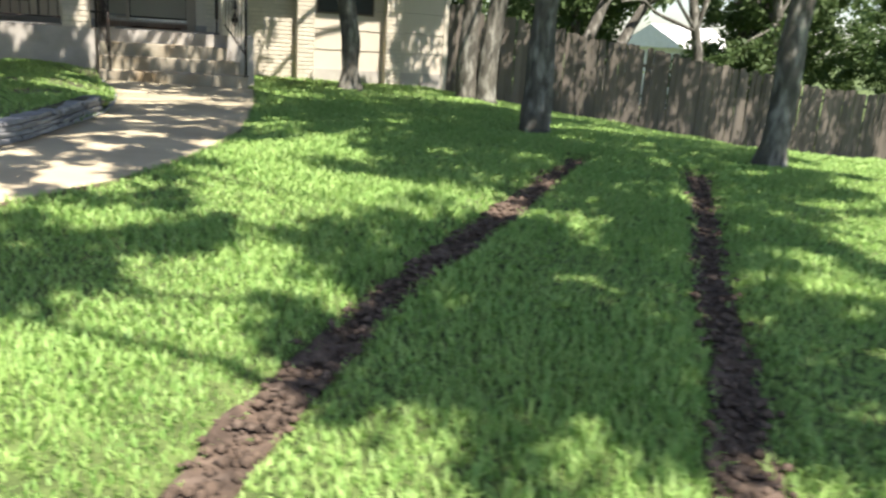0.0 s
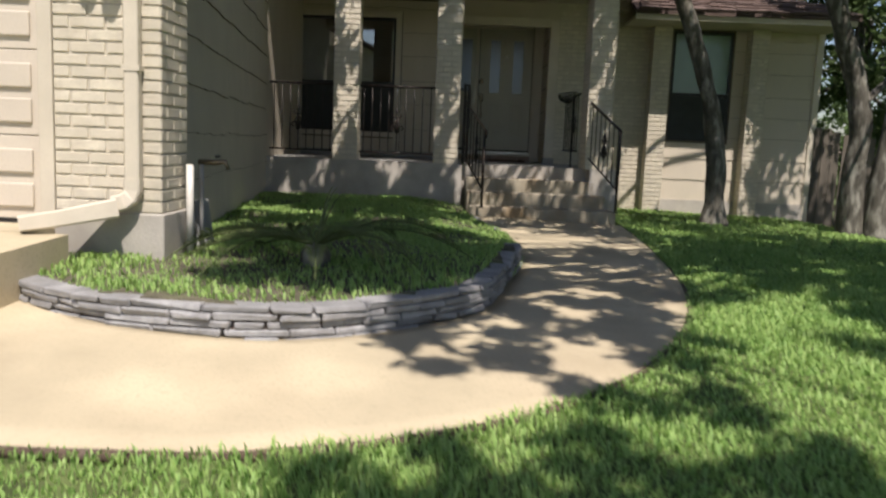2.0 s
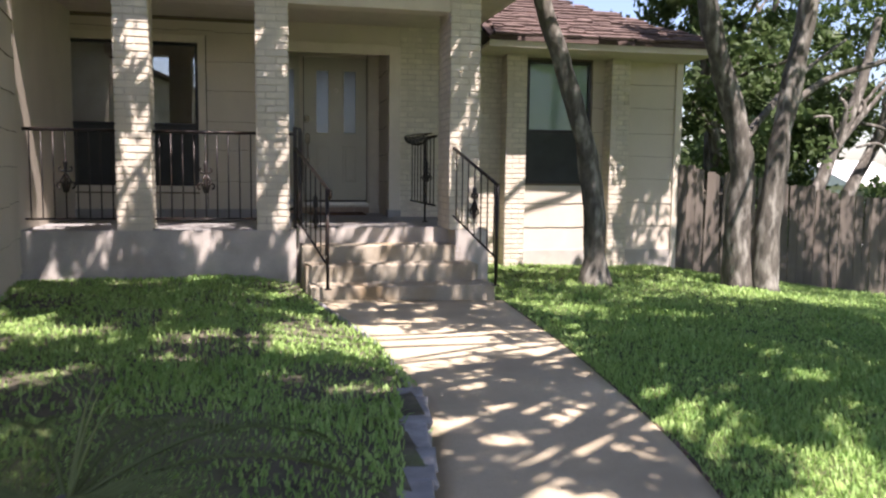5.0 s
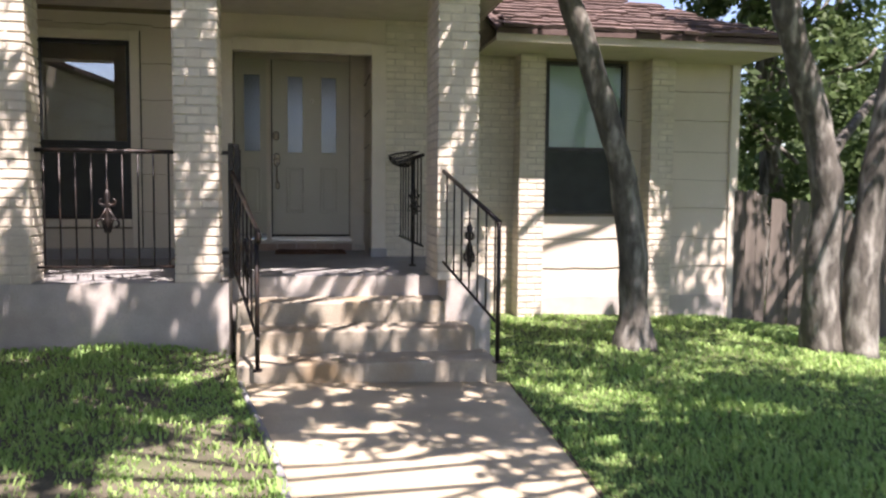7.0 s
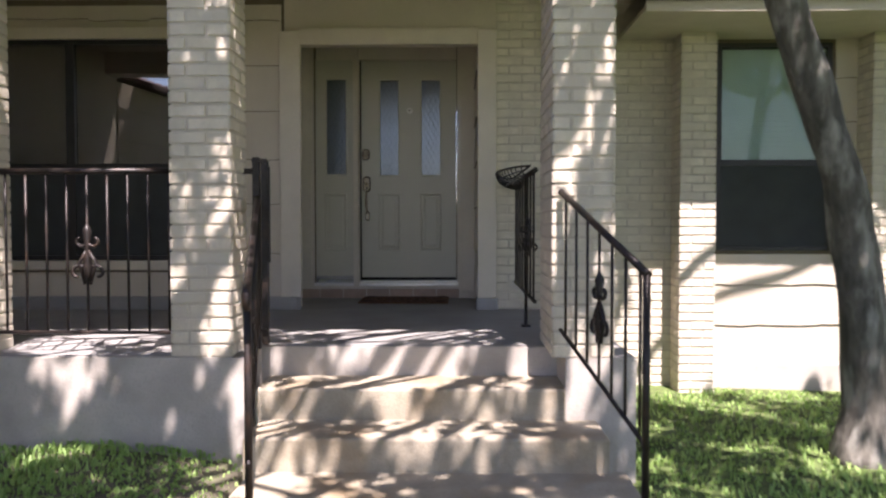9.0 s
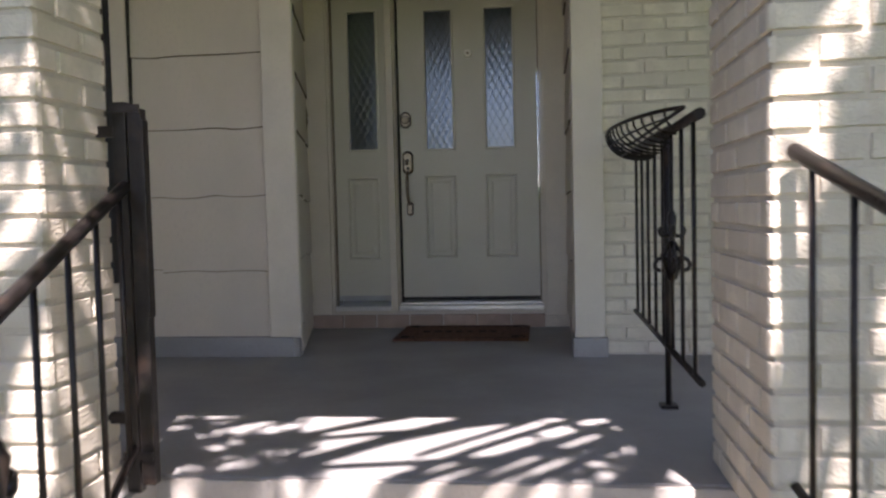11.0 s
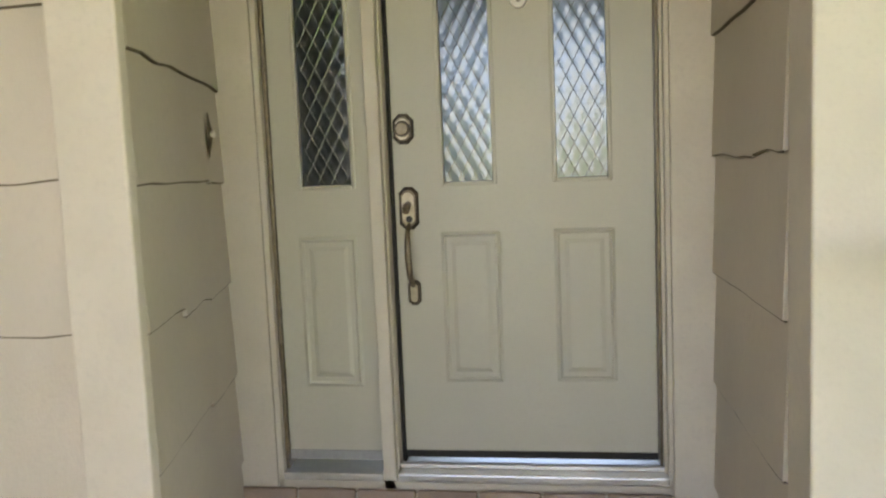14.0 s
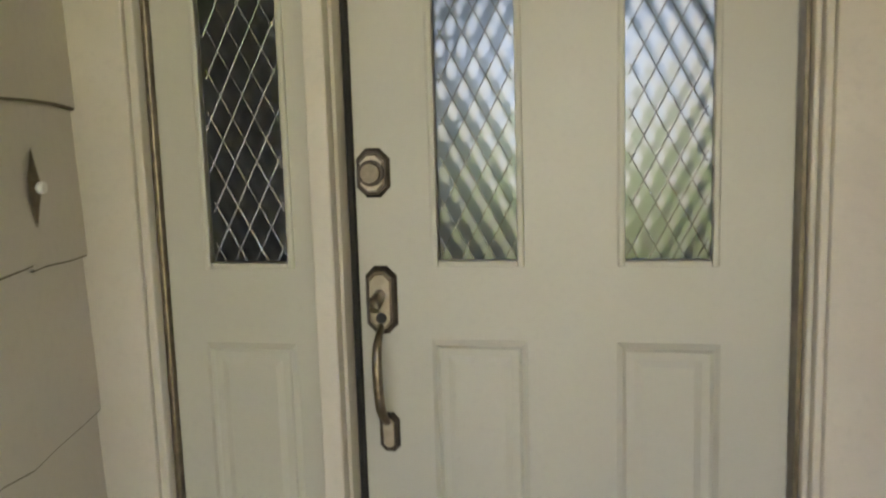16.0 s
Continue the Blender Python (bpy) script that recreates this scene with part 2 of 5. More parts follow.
def tube(bm, pts, radii, sides=8, rough=0.0, seed=0):
    """A round bar through the points; radii one number or one per point."""
    pts = [Vector(p) for p in pts]
    if not isinstance(radii, (list, tuple)):
        radii = [radii] * len(pts)
    rings = []
    for i, p in enumerate(pts):
        d = (pts[min(i + 1, len(pts) - 1)] - pts[max(i - 1, 0)]).normalized()
        a = d.cross(Vector((0.31, 0.95, 0.05)) if abs(d.y) < 0.9 else Vector((1, 0, 0))).normalized()
        b = d.cross(a)
        ring = []
        for k in range(sides):
            t = 2 * math.pi * k / sides
            r = radii[i]
            if rough:
                r *= 1 + rough * noise.noise(p * 2.3 + Vector((math.cos(t), math.sin(t), seed)) * 1.1)
            ring.append(bm.verts.new(p + (a * math.cos(t) + b * math.sin(t)) * r))
        rings.append(ring)
    for r0, r1 in zip(rings, rings[1:]):
        for k in range(sides):
            f = bm.faces.new((r0[k], r0[(k + 1) % sides], r1[(k + 1) % sides], r1[k]))
            f.smooth = sides > 4
    bm.faces.new(rings[0][::-1])
    bm.faces.new(rings[-1])
    return bm


def bar(p, q, r, sides=6):
    return tube(bmesh.new(), [p, q], r, sides)


def smooth_path(pts, steps=6):
    pts = [Vector(p) for p in pts]
    out = []
    for i in range(len(pts) - 1):
        p0, p1, p2, p3 = pts[max(i - 1, 0)], pts[i], pts[i + 1], pts[min(i + 2, len(pts) - 1)]
        for k in range(steps):
            t = k / steps
            out.append(0.5 * (2 * p1 + (p2 - p0) * t + (2 * p0 - 5 * p1 + 4 * p2 - p3) * t * t + (3 * p1 - p0 - 3 * p2 + p3) * t ** 3))
    return out + [pts[-1]]


def resample(pts, n):
    pts = [Vector(p) for p in pts]
    lens = np.cumsum([0] + [(b - a).length for a, b in zip(pts, pts[1:])])
    s = np.linspace(0, lens[-1], n)
    cols = [np.interp(s, lens, [p[k] for p in pts]) for k in range(len(pts[0]))]
    return [Vector(p) for p in zip(*cols)]


def from_arrays(name, verts, faces, material):
    """A mesh from numpy arrays of corners and equal-sided faces."""
    me = bpy.data.meshes.new(name)
    n, k = faces.shape
    me.vertices.add(len(verts))
    me.vertices.foreach_set("co", verts.astype(np.float32).ravel())
    me.loops.add(n * k)
    me.loops.foreach_set("vertex_index", faces.astype(np.int32).ravel())
    me.polygons.add(n)
    me.polygons.foreach_set("loop_start", np.arange(0, n * k, k, dtype=np.int32))
    me.polygons.foreach_set("loop_total", np.full(n, k, dtype=np.int32))
    me.update(calc_edges=True)
    me.materials.append(material)
    return me


# ---- ground ----
TRENCHES = [smooth_path([(1.95, 0.2, 0), (2.22, 0.88, 0), (2.55, 1.5, 0), (2.98, 2.2, 0), (3.62, 3.03, 0), (4.75, 4.55, 0), (5.3, 5.3, 0)], 5),
            smooth_path([(3.1, -0.1, 0), (3.53, 0.7, 0), (3.99, 1.39, 0), (4.56, 2.35, 0), (5.5, 3.83, 0), (6.1, 4.8, 0)], 5)]


def to_line(x, y, line):
    """Distance of points from a bent line."""
    d = np.full(np.shape(x), 1e9)
    for a, b in zip(line, line[1:]):
        ax, ay, bx_, by = a[0], a[1], b[0], b[1]
        t = np.clip(((x - ax) * (bx_ - ax) + (y - ay) * (by - ay)) / ((bx_ - ax) ** 2 + (by - ay) ** 2 + 1e-9), 0, 1)
        d = np.minimum(d, np.hypot(x - ax - t * (bx_ - ax), y - ay - t * (by - ay)))
    return d


def plain_z(x, y):
    x, y = np.asarray(x, float), np.asarray(y, float)
    b = np.interp(y, [-40, -3, 0, 2, 3.5, 4.5, 7, 10, 14], [-0.3, 0.02, 0.08, 0.14, 0.22, 0.26, 0.27, 0.28, 0.28])
    s = np.clip((y - 4) / 7, 0, 1)
    s = s * s * (3 - 2 * s)
    return b - 0.025 * (np.clip(x, -2, 7) - 2) - 0.13 * np.clip(x - 6.2, 0, 9) * s


def ground_z(x, y):
    x, y = np.asarray(x, float), np.asarray(y, float)
    z = plain_z(x, y)
    for line in TRENCHES:
        d = to_line(x, y, line)
        z = z - 0.07 * np.clip(1 - d / 0.17, 0, 1) ** 0.7
    return z


RIGHT = resample(smooth_path([(-12, 2.2, 0), (-4, 2.4, 0), (-0.31, 2.56, 0), (0.53, 2.70, 0), (1.08, 2.98, 0), (1.5, 3.32, 0), (1.85, 3.78, 0), (2.15, 4.38, 0), (2.36, 5.0, 0), (2.56, 5.9, 0), (2.7, 7.0, 0), (2.82, 8.3, 0), (2.92, 10.0, 0)], 6), 90)
LEFT = resample(smooth_path([(-12, 4.75, 0), (-3, 4.72, 0), (-1.3, 4.25, 0), (-0.74, 3.88, 0), (-0.23, 3.76, 0), (0.1, 3.75, 0), (0.42, 3.84, 0), (0.87, 4.21, 0), (1.16, 4.64, 0), (1.33, 5.52, 0), (1.48, 6.3, 0), (1.5, 7.2, 0), (1.42, 8.3, 0), (1.12, 10.0, 0)], 6), 90)
WALL_LINE = resample(smooth_path([(-1.35, 4.28, 0), (-0.74, 3.88, 0), (-0.23, 3.76, 0), (0.1, 3.75, 0), (0.42, 3.84, 0), (0.87, 4.21, 0), (1.16, 4.64, 0), (1.33, 5.52, 0), (1.46, 6.45, 0)], 6), 60)
BED_Z = 0.43


def inside(px, py, poly):
    """Which points lie within a closed outline."""
    res = np.zeros(np.shape(px), bool)
    j = len(poly) - 1
    for i in range(len(poly)):
        xi, yi, xj, yj = poly[i][0], poly[i][1], poly[j][0], poly[j][1]
        cross = ((yi > py) != (yj > py)) & (px < (xj - xi) * (py - yi) / (yj - yi + 1e-12) + xi)
        res ^= cross
        j = i
    return res


WALK_POLY = [*RIGHT, *LEFT[::-1]]
BED_POLY = [*WALL_LINE, Vector((1.5, 7.2, 0)), Vector((1.42, 8.3, 0)), Vector((1.05, 10.2, 0)), Vector((0.98, 10.78, 0)), Vector((-1.6, 10.78, 0)), Vector((-0.8, 5.0, 0)), Vector((-1.35, 4.7, 0))]


def bed_height(x, y):
    """The raised planting bed, falling to the walk where its stone edge ends."""
    d = to_line(x, y, [Vector((1.46, 6.45, 0)), Vector((1.5, 7.2, 0)), Vector((1.42, 8.3, 0)), Vector((1.05, 10.2, 0))])
    t = np.clip(d / 0.9, 0, 1)
    e = np.clip((np.asarray(y, float) - 6.3) / 1.2, 0, 1)
    low = 0.31 + (BED_Z - 0.31) * (t * t * (3 - 2 * t))
    return np.where(np.asarray(y) < 6.3, BED_Z, BED_Z * (1 - e) + low * e) + 0.015 * np.sin(np.asarray(x) * 5) * np.cos(np.asarray(y) * 4)


def build_ground():
    xs = np.concatenate([[-400, -120, -40, -20], np.arange(-12, -2, 0.5), np.arange(-2, 9, 0.09), np.arange(9, 22, 0.5), [25, 32, 45, 80, 160, 400]])
    ys = np.concatenate([[-400, -120, -40, -20, -10, -6], np.arange(-4, -1, 0.3), np.arange(-1, 11, 0.09), np.arange(11, 20, 0.4), [22, 26, 32, 45, 80, 160, 400]])
    gx, gy = np.meshgrid(xs, ys)
    gz_ = ground_z(gx, gy)
    gz_ = gz_ - np.where(inside(gx, gy, WALK_POLY), 0.06, 0.0)
    verts = np.stack([gx.ravel(), gy.ravel(), gz_.ravel()], 1)
    nx, ny = len(xs), len(ys)
    i = (np.arange(ny - 1)[:, None] * nx + np.arange(nx - 1)).ravel()
    faces = np.stack([i, i + 1, i + 1 + nx, i + nx], 1)
    ob = new("ground", from_arrays("ground", verts, faces, M_LAWN))
    tagged(ob, "lawn soil and thatch under green grass", "ground", kind="structure")


build_ground()


def build_strip(name, left, right, lift, thick, material, label, category, zfun):
    """A slab between two lines, with its edges."""
    bm = bmesh.new()
    rows = []
    cross = 10
    for a, b in zip(left, right):
        row = []
        for k in range(cross + 1):
            p = a.lerp(b, k / cross)
            row.append(bm.verts.new((p.x, p.y, float(zfun(p.x, p.y)) + lift)))
        rows.append(row)
    for r0, r1 in zip(rows, rows[1:]):
        for k in range(cross):
            bm.faces.new((r0[k], r0[k + 1], r1[k + 1], r1[k])).smooth = True
    made = bmesh.ops.extrude_face_region(bm, geom=list(bm.faces))
    bmesh.ops.translate(bm, verts=[v for v in made["geom"] if isinstance(v, bmesh.types.BMVert)], vec=(0, 0, -thick))
    bmesh.ops.recalc_face_normals(bm, faces=bm.faces)
    return solo(name, bm, material, label, category, kind="structure")


build_strip("pavement", LEFT, RIGHT, 0.012, 0.1, M_WALK, "tan concrete drive narrowing into a curved front walk", "pavement", plain_z)
for line in TRENCHES:
    r = random.Random(len(line))
    left, right = [], []
    fine = resample(line, 90)
    for a, b in zip(fine, fine[1:]):
        nrm = (b - a).normalized().cross(Vector((0, 0, 1)))
        left.append(a - nrm * (0.08 + 0.04 * noise.noise(a * 3)))
        right.append(a + nrm * (0.08 + 0.04 * noise.noise(a * 3 + Vector((9, 0, 0)))))
    build_strip("soil_trench", left, right, 0.015, 0.05, M_SOIL, "bare brown soil in a narrow trench cut through the lawn", "trench", lambda x, y: float(ground_z(x, y)) + 0.02 * noise.noise(Vector((x * 9, y * 9, 3))))




def clods():
    """Loose crumbs of soil lying in the two trenches."""
    r = np.random.RandomState(21)
    ico = np.array([(1, 0, 0), (-1, 0, 0), (0, 1, 0), (0, -1, 0), (0, 0, 1), (0, 0, -1)], float)
    tri = np.array([(0, 2, 4), (2, 1, 4), (1, 3, 4), (3, 0, 4), (2, 0, 5), (1, 2, 5), (3, 1, 5), (0, 3, 5)])
    verts, faces = [], []
    for line in TRENCHES:
        fine_ = resample(line, 500)
        for _ in range(1500):
            p = fine_[r.randint(500)]
            x, y = p.x + r.normal() * 0.045, p.y + r.normal() * 0.045
            size = 0.006 + 0.02 * r.rand() ** 3
            pts = ico * size * r.uniform(0.6, 1.3, (6, 3)) * np.array([1.2, 1.2, 0.8])
            faces.append(tri + 6 * len(verts))
            verts.append(pts + np.array([x, y, float(ground_z(x, y)) + 0.02 + size * 0.3]))
    ob = new("soil_clods", from_arrays("soil_clods", np.concatenate(verts), np.concatenate(faces), M_SOIL))
    tagged(ob, "loose crumbs of brown soil in the trenches", "soil", kind="stuff")


clods()
edge = [p + Vector((0.012, 0, 0)) for p in RIGHT[20:]]
bm = bmesh.new()
tube(bm, [(p.x, p.y, float(plain_z(p.x, p.y)) - 0.006) for p in edge], 0.022, 6, 0.4)
solo("walk_edge_gap", bm, M_SOIL, "dark soil gap along the edge of the walk", "soil edge", kind="structure")
edge = LEFT[66:]
bm = bmesh.new()
tube(bm, [(p.x - 0.015, p.y, float(plain_z(p.x, p.y)) + 0.012) for p in edge], 0.02, 6, 0.4)
solo("walk_edge_strip", bm, M_STONE, "thin dark edging strip between walk and bed", "edging", kind="structure")


def build_bed():
    xs, ys = np.arange(-1.7, 1.6, 0.1), np.arange(3.6, 10.9, 0.1)
    bm = bmesh.new()
    grid = {}
    for i, x in enumerate(xs):
        for j, y in enumerate(ys):
            cx = x
            if inside(np.array(x), np.array(y), BED_POLY):
                grid[i, j] = bm.verts.new((cx, y, float(bed_height(x, y))))
    for (i, j), v in list(grid.items()):
        q = [grid.get(k) for k in ((i, j), (i + 1, j), (i + 1, j + 1), (i, j + 1))]
        if all(q):
            bm.faces.new(q).smooth = True
    edge = [e for e in bm.edges if e.is_boundary]
    made = bmesh.ops.extrude_edge_only(bm, edges=edge)
    for v in made["geom"]:
        if isinstance(v, bmesh.types.BMVert):
            v.co.z = 0.1
    solo("planting_bed_ground", bm, M_BED, "raised planting bed of grass and soil before the porch", "planting bed", kind="structure")


build_bed()


def stone_wall():
    """Low curved edging of stacked flat stones."""
    wall = thing("stacked_stone_wall", (0.3, 3.8, 0.25), "low curved garden edging of stacked grey flat stones", "retaining wall")
    r = random.Random(4)
    core = bmesh.new()
    pts = WALL_LINE
    prev = None
    for i, p in enumerate(pts):
        t = (pts[min(i + 1, len(pts) - 1)] - pts[max(i - 1, 0)]).normalized()
        nrm = Vector((-t.y, t.x, 0))
        ring = [core.verts.new((q.x, q.y, z)) for q, z in ((p + nrm * 0.02, 0.2), (p + nrm * 0.02, 0.405), (p + nrm * 0.12, 0.405), (p + nrm * 0.12, 0.2))]
        if prev:
            for k in range(4):
                core.faces.new((prev[k], prev[(k + 1) % 4], ring[(k + 1) % 4], ring[k]))
        prev = ring
    part("core", core, M_SOIL, wall)
    total = sum((b - a).length for a, b in zip(pts, pts[1:]))
    fine = resample(pts, 400)
    for c in range(6):
        s = r.uniform(0, 0.2)
        z0 = 0.225 + c * 0.035
        while s < total - 0.06:
            w = r.uniform(0.14, 0.34)
            i0, i1 = int(s / total * 399), min(399, int((s + w) / total * 399))
            a, b = fine[i0], fine[i1]
            t = (b - a)
            if t.length < 0.05:
                break
            mid, ang = (a + b) / 2, math.atan2(t.y, t.x)
            depth = 0.12
            bm = bmesh.new()
            box(bm, -t.length / 2 + 0.004, t.length / 2 - 0.004, -r.uniform(0.0, 0.025), depth, 0, 0.031 + r.uniform(-0.003, 0.003))
            for v in bm.verts:
                v.co += Vector((r.uniform(-.012, .012), r.uniform(-.012, .012) if v.co.y < 0.1 else 0, r.uniform(-.004, .004)))
            bmesh.ops.bevel(bm, geom=list(bm.edges), offset=0.006, segments=1, affect="EDGES")
            bmesh.ops.transform(bm, verts=bm.verts, matrix=Matrix.Translation((mid.x, mid.y, z0)) @ Matrix.Rotation(ang, 4, "Z"))
            part("stone", bm, M_STONE, wall)
            s += w


stone_wall()

# ---- porch ----
FL = 0.90            # porch floor
FRONT = 10.77        # front of the porch plinth
WALL_Y = 13.03       # house front wall under the porch
SX0, SX1 = 1.02, 2.66  # stair sides


def build_porch():
    bm = bmesh.new()
    box(bm, -1.62, 0.97, FRONT, WALL_Y, 0.0, FL)
    box(bm, 0.97, 2.62, 11.14, WALL_Y, 0.0, FL)
    box(bm, 2.62, 2.98, FRONT, WALL_Y, 0.0, FL)
    solo("porch_slab", bm, M_PLINTH, "raised porch base of cream painted stained concrete", "porch", kind="structure")
    bm = bmesh.new()
    box(bm, -1.6, 0.965, FRONT + 0.03, WALL_Y, FL + 0.002, FL + 0.006)
    box(bm, 0.965, 2.625, 11.16, 14.12, FL + 0.002, FL + 0.006)
    box(bm, 2.625, 2.97, FRONT + 0.03, WALL_Y, FL + 0.002, FL + 0.006)
    box(bm, 0.45, 0.965, WALL_Y, 14.12, FL + 0.002, FL + 0.006)
    solo("floor", bm, M_PORCH, "grey painted concrete porch floor", "floor", kind="structure")
    for i, (nose, z, x0, x1) in enumerate(((10.77, 0.74, 1.02, 2.70), (10.41, 0.58, 1.05, 2.78), (10.05, 0.42, 1.08, 2.86))):
        bm = bx(x0, x1, nose, 11.15 if i == 0 else nose + 0.40, 0.1, z, bevel=0.012)
        solo("step_%d" % (i + 1), bm, M_STEP, "worn tan stained concrete step up to the porch", "step", kind="structure")


build_porch()

BRICK_H, COURSE = 0.0575, 0.0685
BRICK_MESH = {}


def brick_mesh(length):
    key = round(length, 3)
    if key not in BRICK_MESH:
        bm = bmesh.new()
        h, d = BRICK_H, 0.008
        out = [bm.verts.new(v) for v in ((0, 0.004, 0), (length, 0.004, 0), (length, 0.004, h), (0, 0.004, h))]
        c = 0.004
        fr = [bm.verts.new(v) for v in ((c, -d, c), (length - c, -d, c), (length - c, -d, h - c), (c, -d, h - c))]
        bm.faces.new(fr)
        for k in range(4):
            bm.faces.new((out[k], out[(k + 1) % 4], fr[(k + 1) % 4], fr[k]))
        BRICK_MESH[key] = mesh_of("brick", bm, M_BRICK)
    return BRICK_MESH[key]


def lay_bricks(parent, x, y, ang, length, z0, z1, phase=0, long=0.205):
    """Courses of bricks on a face that starts at (x, y) and runs at ang degrees; the face looks to its right hand."""
    org = base_of(parent)
    c, s = math.cos(radians(ang)), math.sin(radians(ang))
    n = int((z1 - z0) / COURSE)
    gap = 0.011
    for k in range(n):
        pos = 0.0
        first = long / 2 if (k + phase) % 2 else long
        while pos < length - 0.03:
            w = min(first if pos == 0 else long, length - pos)
            if 0 < length - pos - w < 0.05:
                w = length - pos
            ob = new("brick", brick_mesh(w - (gap if pos + w < length - 0.001 else 0)))
            ob.parent = parent
            ob.location = Vector((x + c * pos, y + s * pos, z0 + k * COURSE + 0.006)) - org
            ob.rotation_euler = (0, 0, radians(ang))
            pos += w


COLUMNS = []


def column(x0, x1, y1):
    """Square pier of painted brick that rises past the beam to the soffit."""
    col = thing("brick_column", ((x0 + x1) / 2, FRONT + 0.3, FL), "square porch column of cream painted brick", "column", group="porch columns")
    part("core", bx(x0 + 0.012, x1 - 0.012, FRONT + 0.012, y1, FL, 3.404), M_MORTAR, col)
    COLUMNS.append((col, x0, x1, y1))
    return col


for x0, x1, y1 in ((-0.73, -0.40, 11.08), (0.585, 0.91, 11.08), (2.545, 2.87, 11.37)):
    column(x0, x1, y1)


# ---- house walls ----
def shakes(parent, a, b, z0, z1, pitch=0.33, seed=1, drop=0.018, holes=(), low=-9.0):
    """Broad siding boards with wavy, here and there stepped lower edges on a wall from a to b (plan points, wall face on the right hand)."""
    r = random.Random(seed)
    a, b = Vector((*a, 0)), Vector((*b, 0))
    t = (b - a).normalized()
    nrm = Vector((t.y, -t.x, 0))
    total = (b - a).length
    gaps = bmesh.new()

    def board(p, q, lows, top, foot):
        """One board from p to q along the wall; lows gives its lower edge."""
        n_ = len(lows) - 1
        bm = bmesh.new()
        us = [p + (q - p) * k / n_ for k in range(n_ + 1)]
        at_ = lambda bm_, u, d, h: bm_.verts.new(a + t * u + nrm * d + Vector((0, 0, h)))
        rows = [[at_(bm, u, 0.0, lo), at_(bm, u, 0.017, lo), at_(bm, u, 0.004, top), at_(bm, u, -0.001, top)] for u, lo in zip(us, lows)]
        for r0, r1 in zip(rows, rows[1:]):
            for k in range(4):
                bm.faces.new((r0[k], r1[k], r1[(k + 1) % 4], r0[(k + 1) % 4]))
        bm.faces.new(rows[0])
        bm.faces.new(rows[-1][::-1])
        bmesh.ops.recalc_face_normals(bm, faces=bm.faces)
        part("board", bm, M_SIDING, parent)
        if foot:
            # thin dark strip below the board draws its shadow gap in colour
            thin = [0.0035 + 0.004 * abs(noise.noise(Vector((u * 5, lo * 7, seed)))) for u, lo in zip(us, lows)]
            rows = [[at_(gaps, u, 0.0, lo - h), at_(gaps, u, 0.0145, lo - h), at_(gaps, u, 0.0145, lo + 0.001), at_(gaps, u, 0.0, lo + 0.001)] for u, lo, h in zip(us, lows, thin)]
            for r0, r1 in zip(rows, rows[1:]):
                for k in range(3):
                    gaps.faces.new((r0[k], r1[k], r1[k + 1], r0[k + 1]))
    z = z0
    while z < z1 - 0.02:
        top = min(z + pitch, z1) + 0.012
        s = 0.0
        while s < total - 0.001:
            w = r.uniform(0.3, 0.75)
            if total - s - w < 0.2:
                w = total - s
            off = r.uniform(-drop, drop) * (0 if z == z0 else 0.7)
            lows = lambda p, q: [max(z + off + (0 if z == z0 else 0.013 * noise.noise(Vector(((p + (q - p) * k / 6) * 6.5, z * 3, seed)))), low) for k in range(7)]
            cuts = [h for h in holes if h[0] < s + w and h[1] > s and z < h[3] - 0.01 and top > h[2] + 0.01]
            if not cuts:
                board(s, s + w, lows(s, s + w), top, z > z0 + 0.01)
            else:
                hs0, hs1, hz0, hz1 = cuts[0]
                if s < hs0 - 0.01:
                    board(s, hs0, lows(s, hs0), top, z > z0 + 0.01)
                if s + w > hs1 + 0.01:
                    board(hs1, s + w, lows(hs1, s + w), top, z > z0 + 0.01)
                p, q = max(s, hs0), min(s + w, hs1)
                if q - p > 0.01 and hz0 > z + 0.03:
                    board(p, q, lows(p, q), hz0, z > z0 + 0.01)
                if q - p > 0.01 and top > hz1 + 0.03:
                    board(p, q, [hz1] * 7, top, False)
            s += w
        z += pitch
    part("joint_line", gaps, M_SIDING_GAP_SHADE, parent, "dark strips painted in for shade and dirt under the boards")


def wall_with_hole(x0, x1, y0, y1, z0, z1, hx0=None, hx1=None, hz0=None, hz1=None):
    bm = bmesh.new()
    if hx0 is None:
        return box(bm, x0, x1, y0, y1, z0, z1)
    box(bm, x0, hx0, y0, y1, z0, z1)
    box(bm, hx1, x1, y0, y1, z0, z1)
    box(bm, hx0, hx1, y0, y1, z0, hz0)
    box(bm, hx0, hx1, y0, y1, hz1, z1)
    return bm


W1 = (-1.86, -0.15, 1.30, 3.04)   # porch window
W2 = (4.20, 5.13, 1.36, 3.06)     # side window
REC = (0.82, 2.225)               # door recess at the front
wall_porch = solo("wall_porch", wall_with_hole(-2.3, 0.70, WALL_Y, WALL_Y + 0.16, 0.9, 3.6, *W1), M_SIDING_GAP_SHADE, "beige painted siding wall beside the front door", "wall", kind="structure")
wall_head = solo("wall_over_door", bx(0.701, 2.37, WALL_Y, WALL_Y + 0.16, 3.01, 3.6), M_SIDING, "beige painted wall over the door recess", "wall", kind="structure")
wall_brick = solo("wall_brick", bx(2.37, 3.06, WALL_Y + 0.012, WALL_Y + 0.42, 0.0, 3.39), M_MORTAR, "cream painted brick wall beside the front door", "wall", kind="structure")
wall_brick_back = solo("wall_brick_back", bx(3.061, 3.84, 13.342, 13.5, 0.0, 3.55), M_MORTAR, "cream painted brick wall set back beside the porch", "wall", kind="structure")
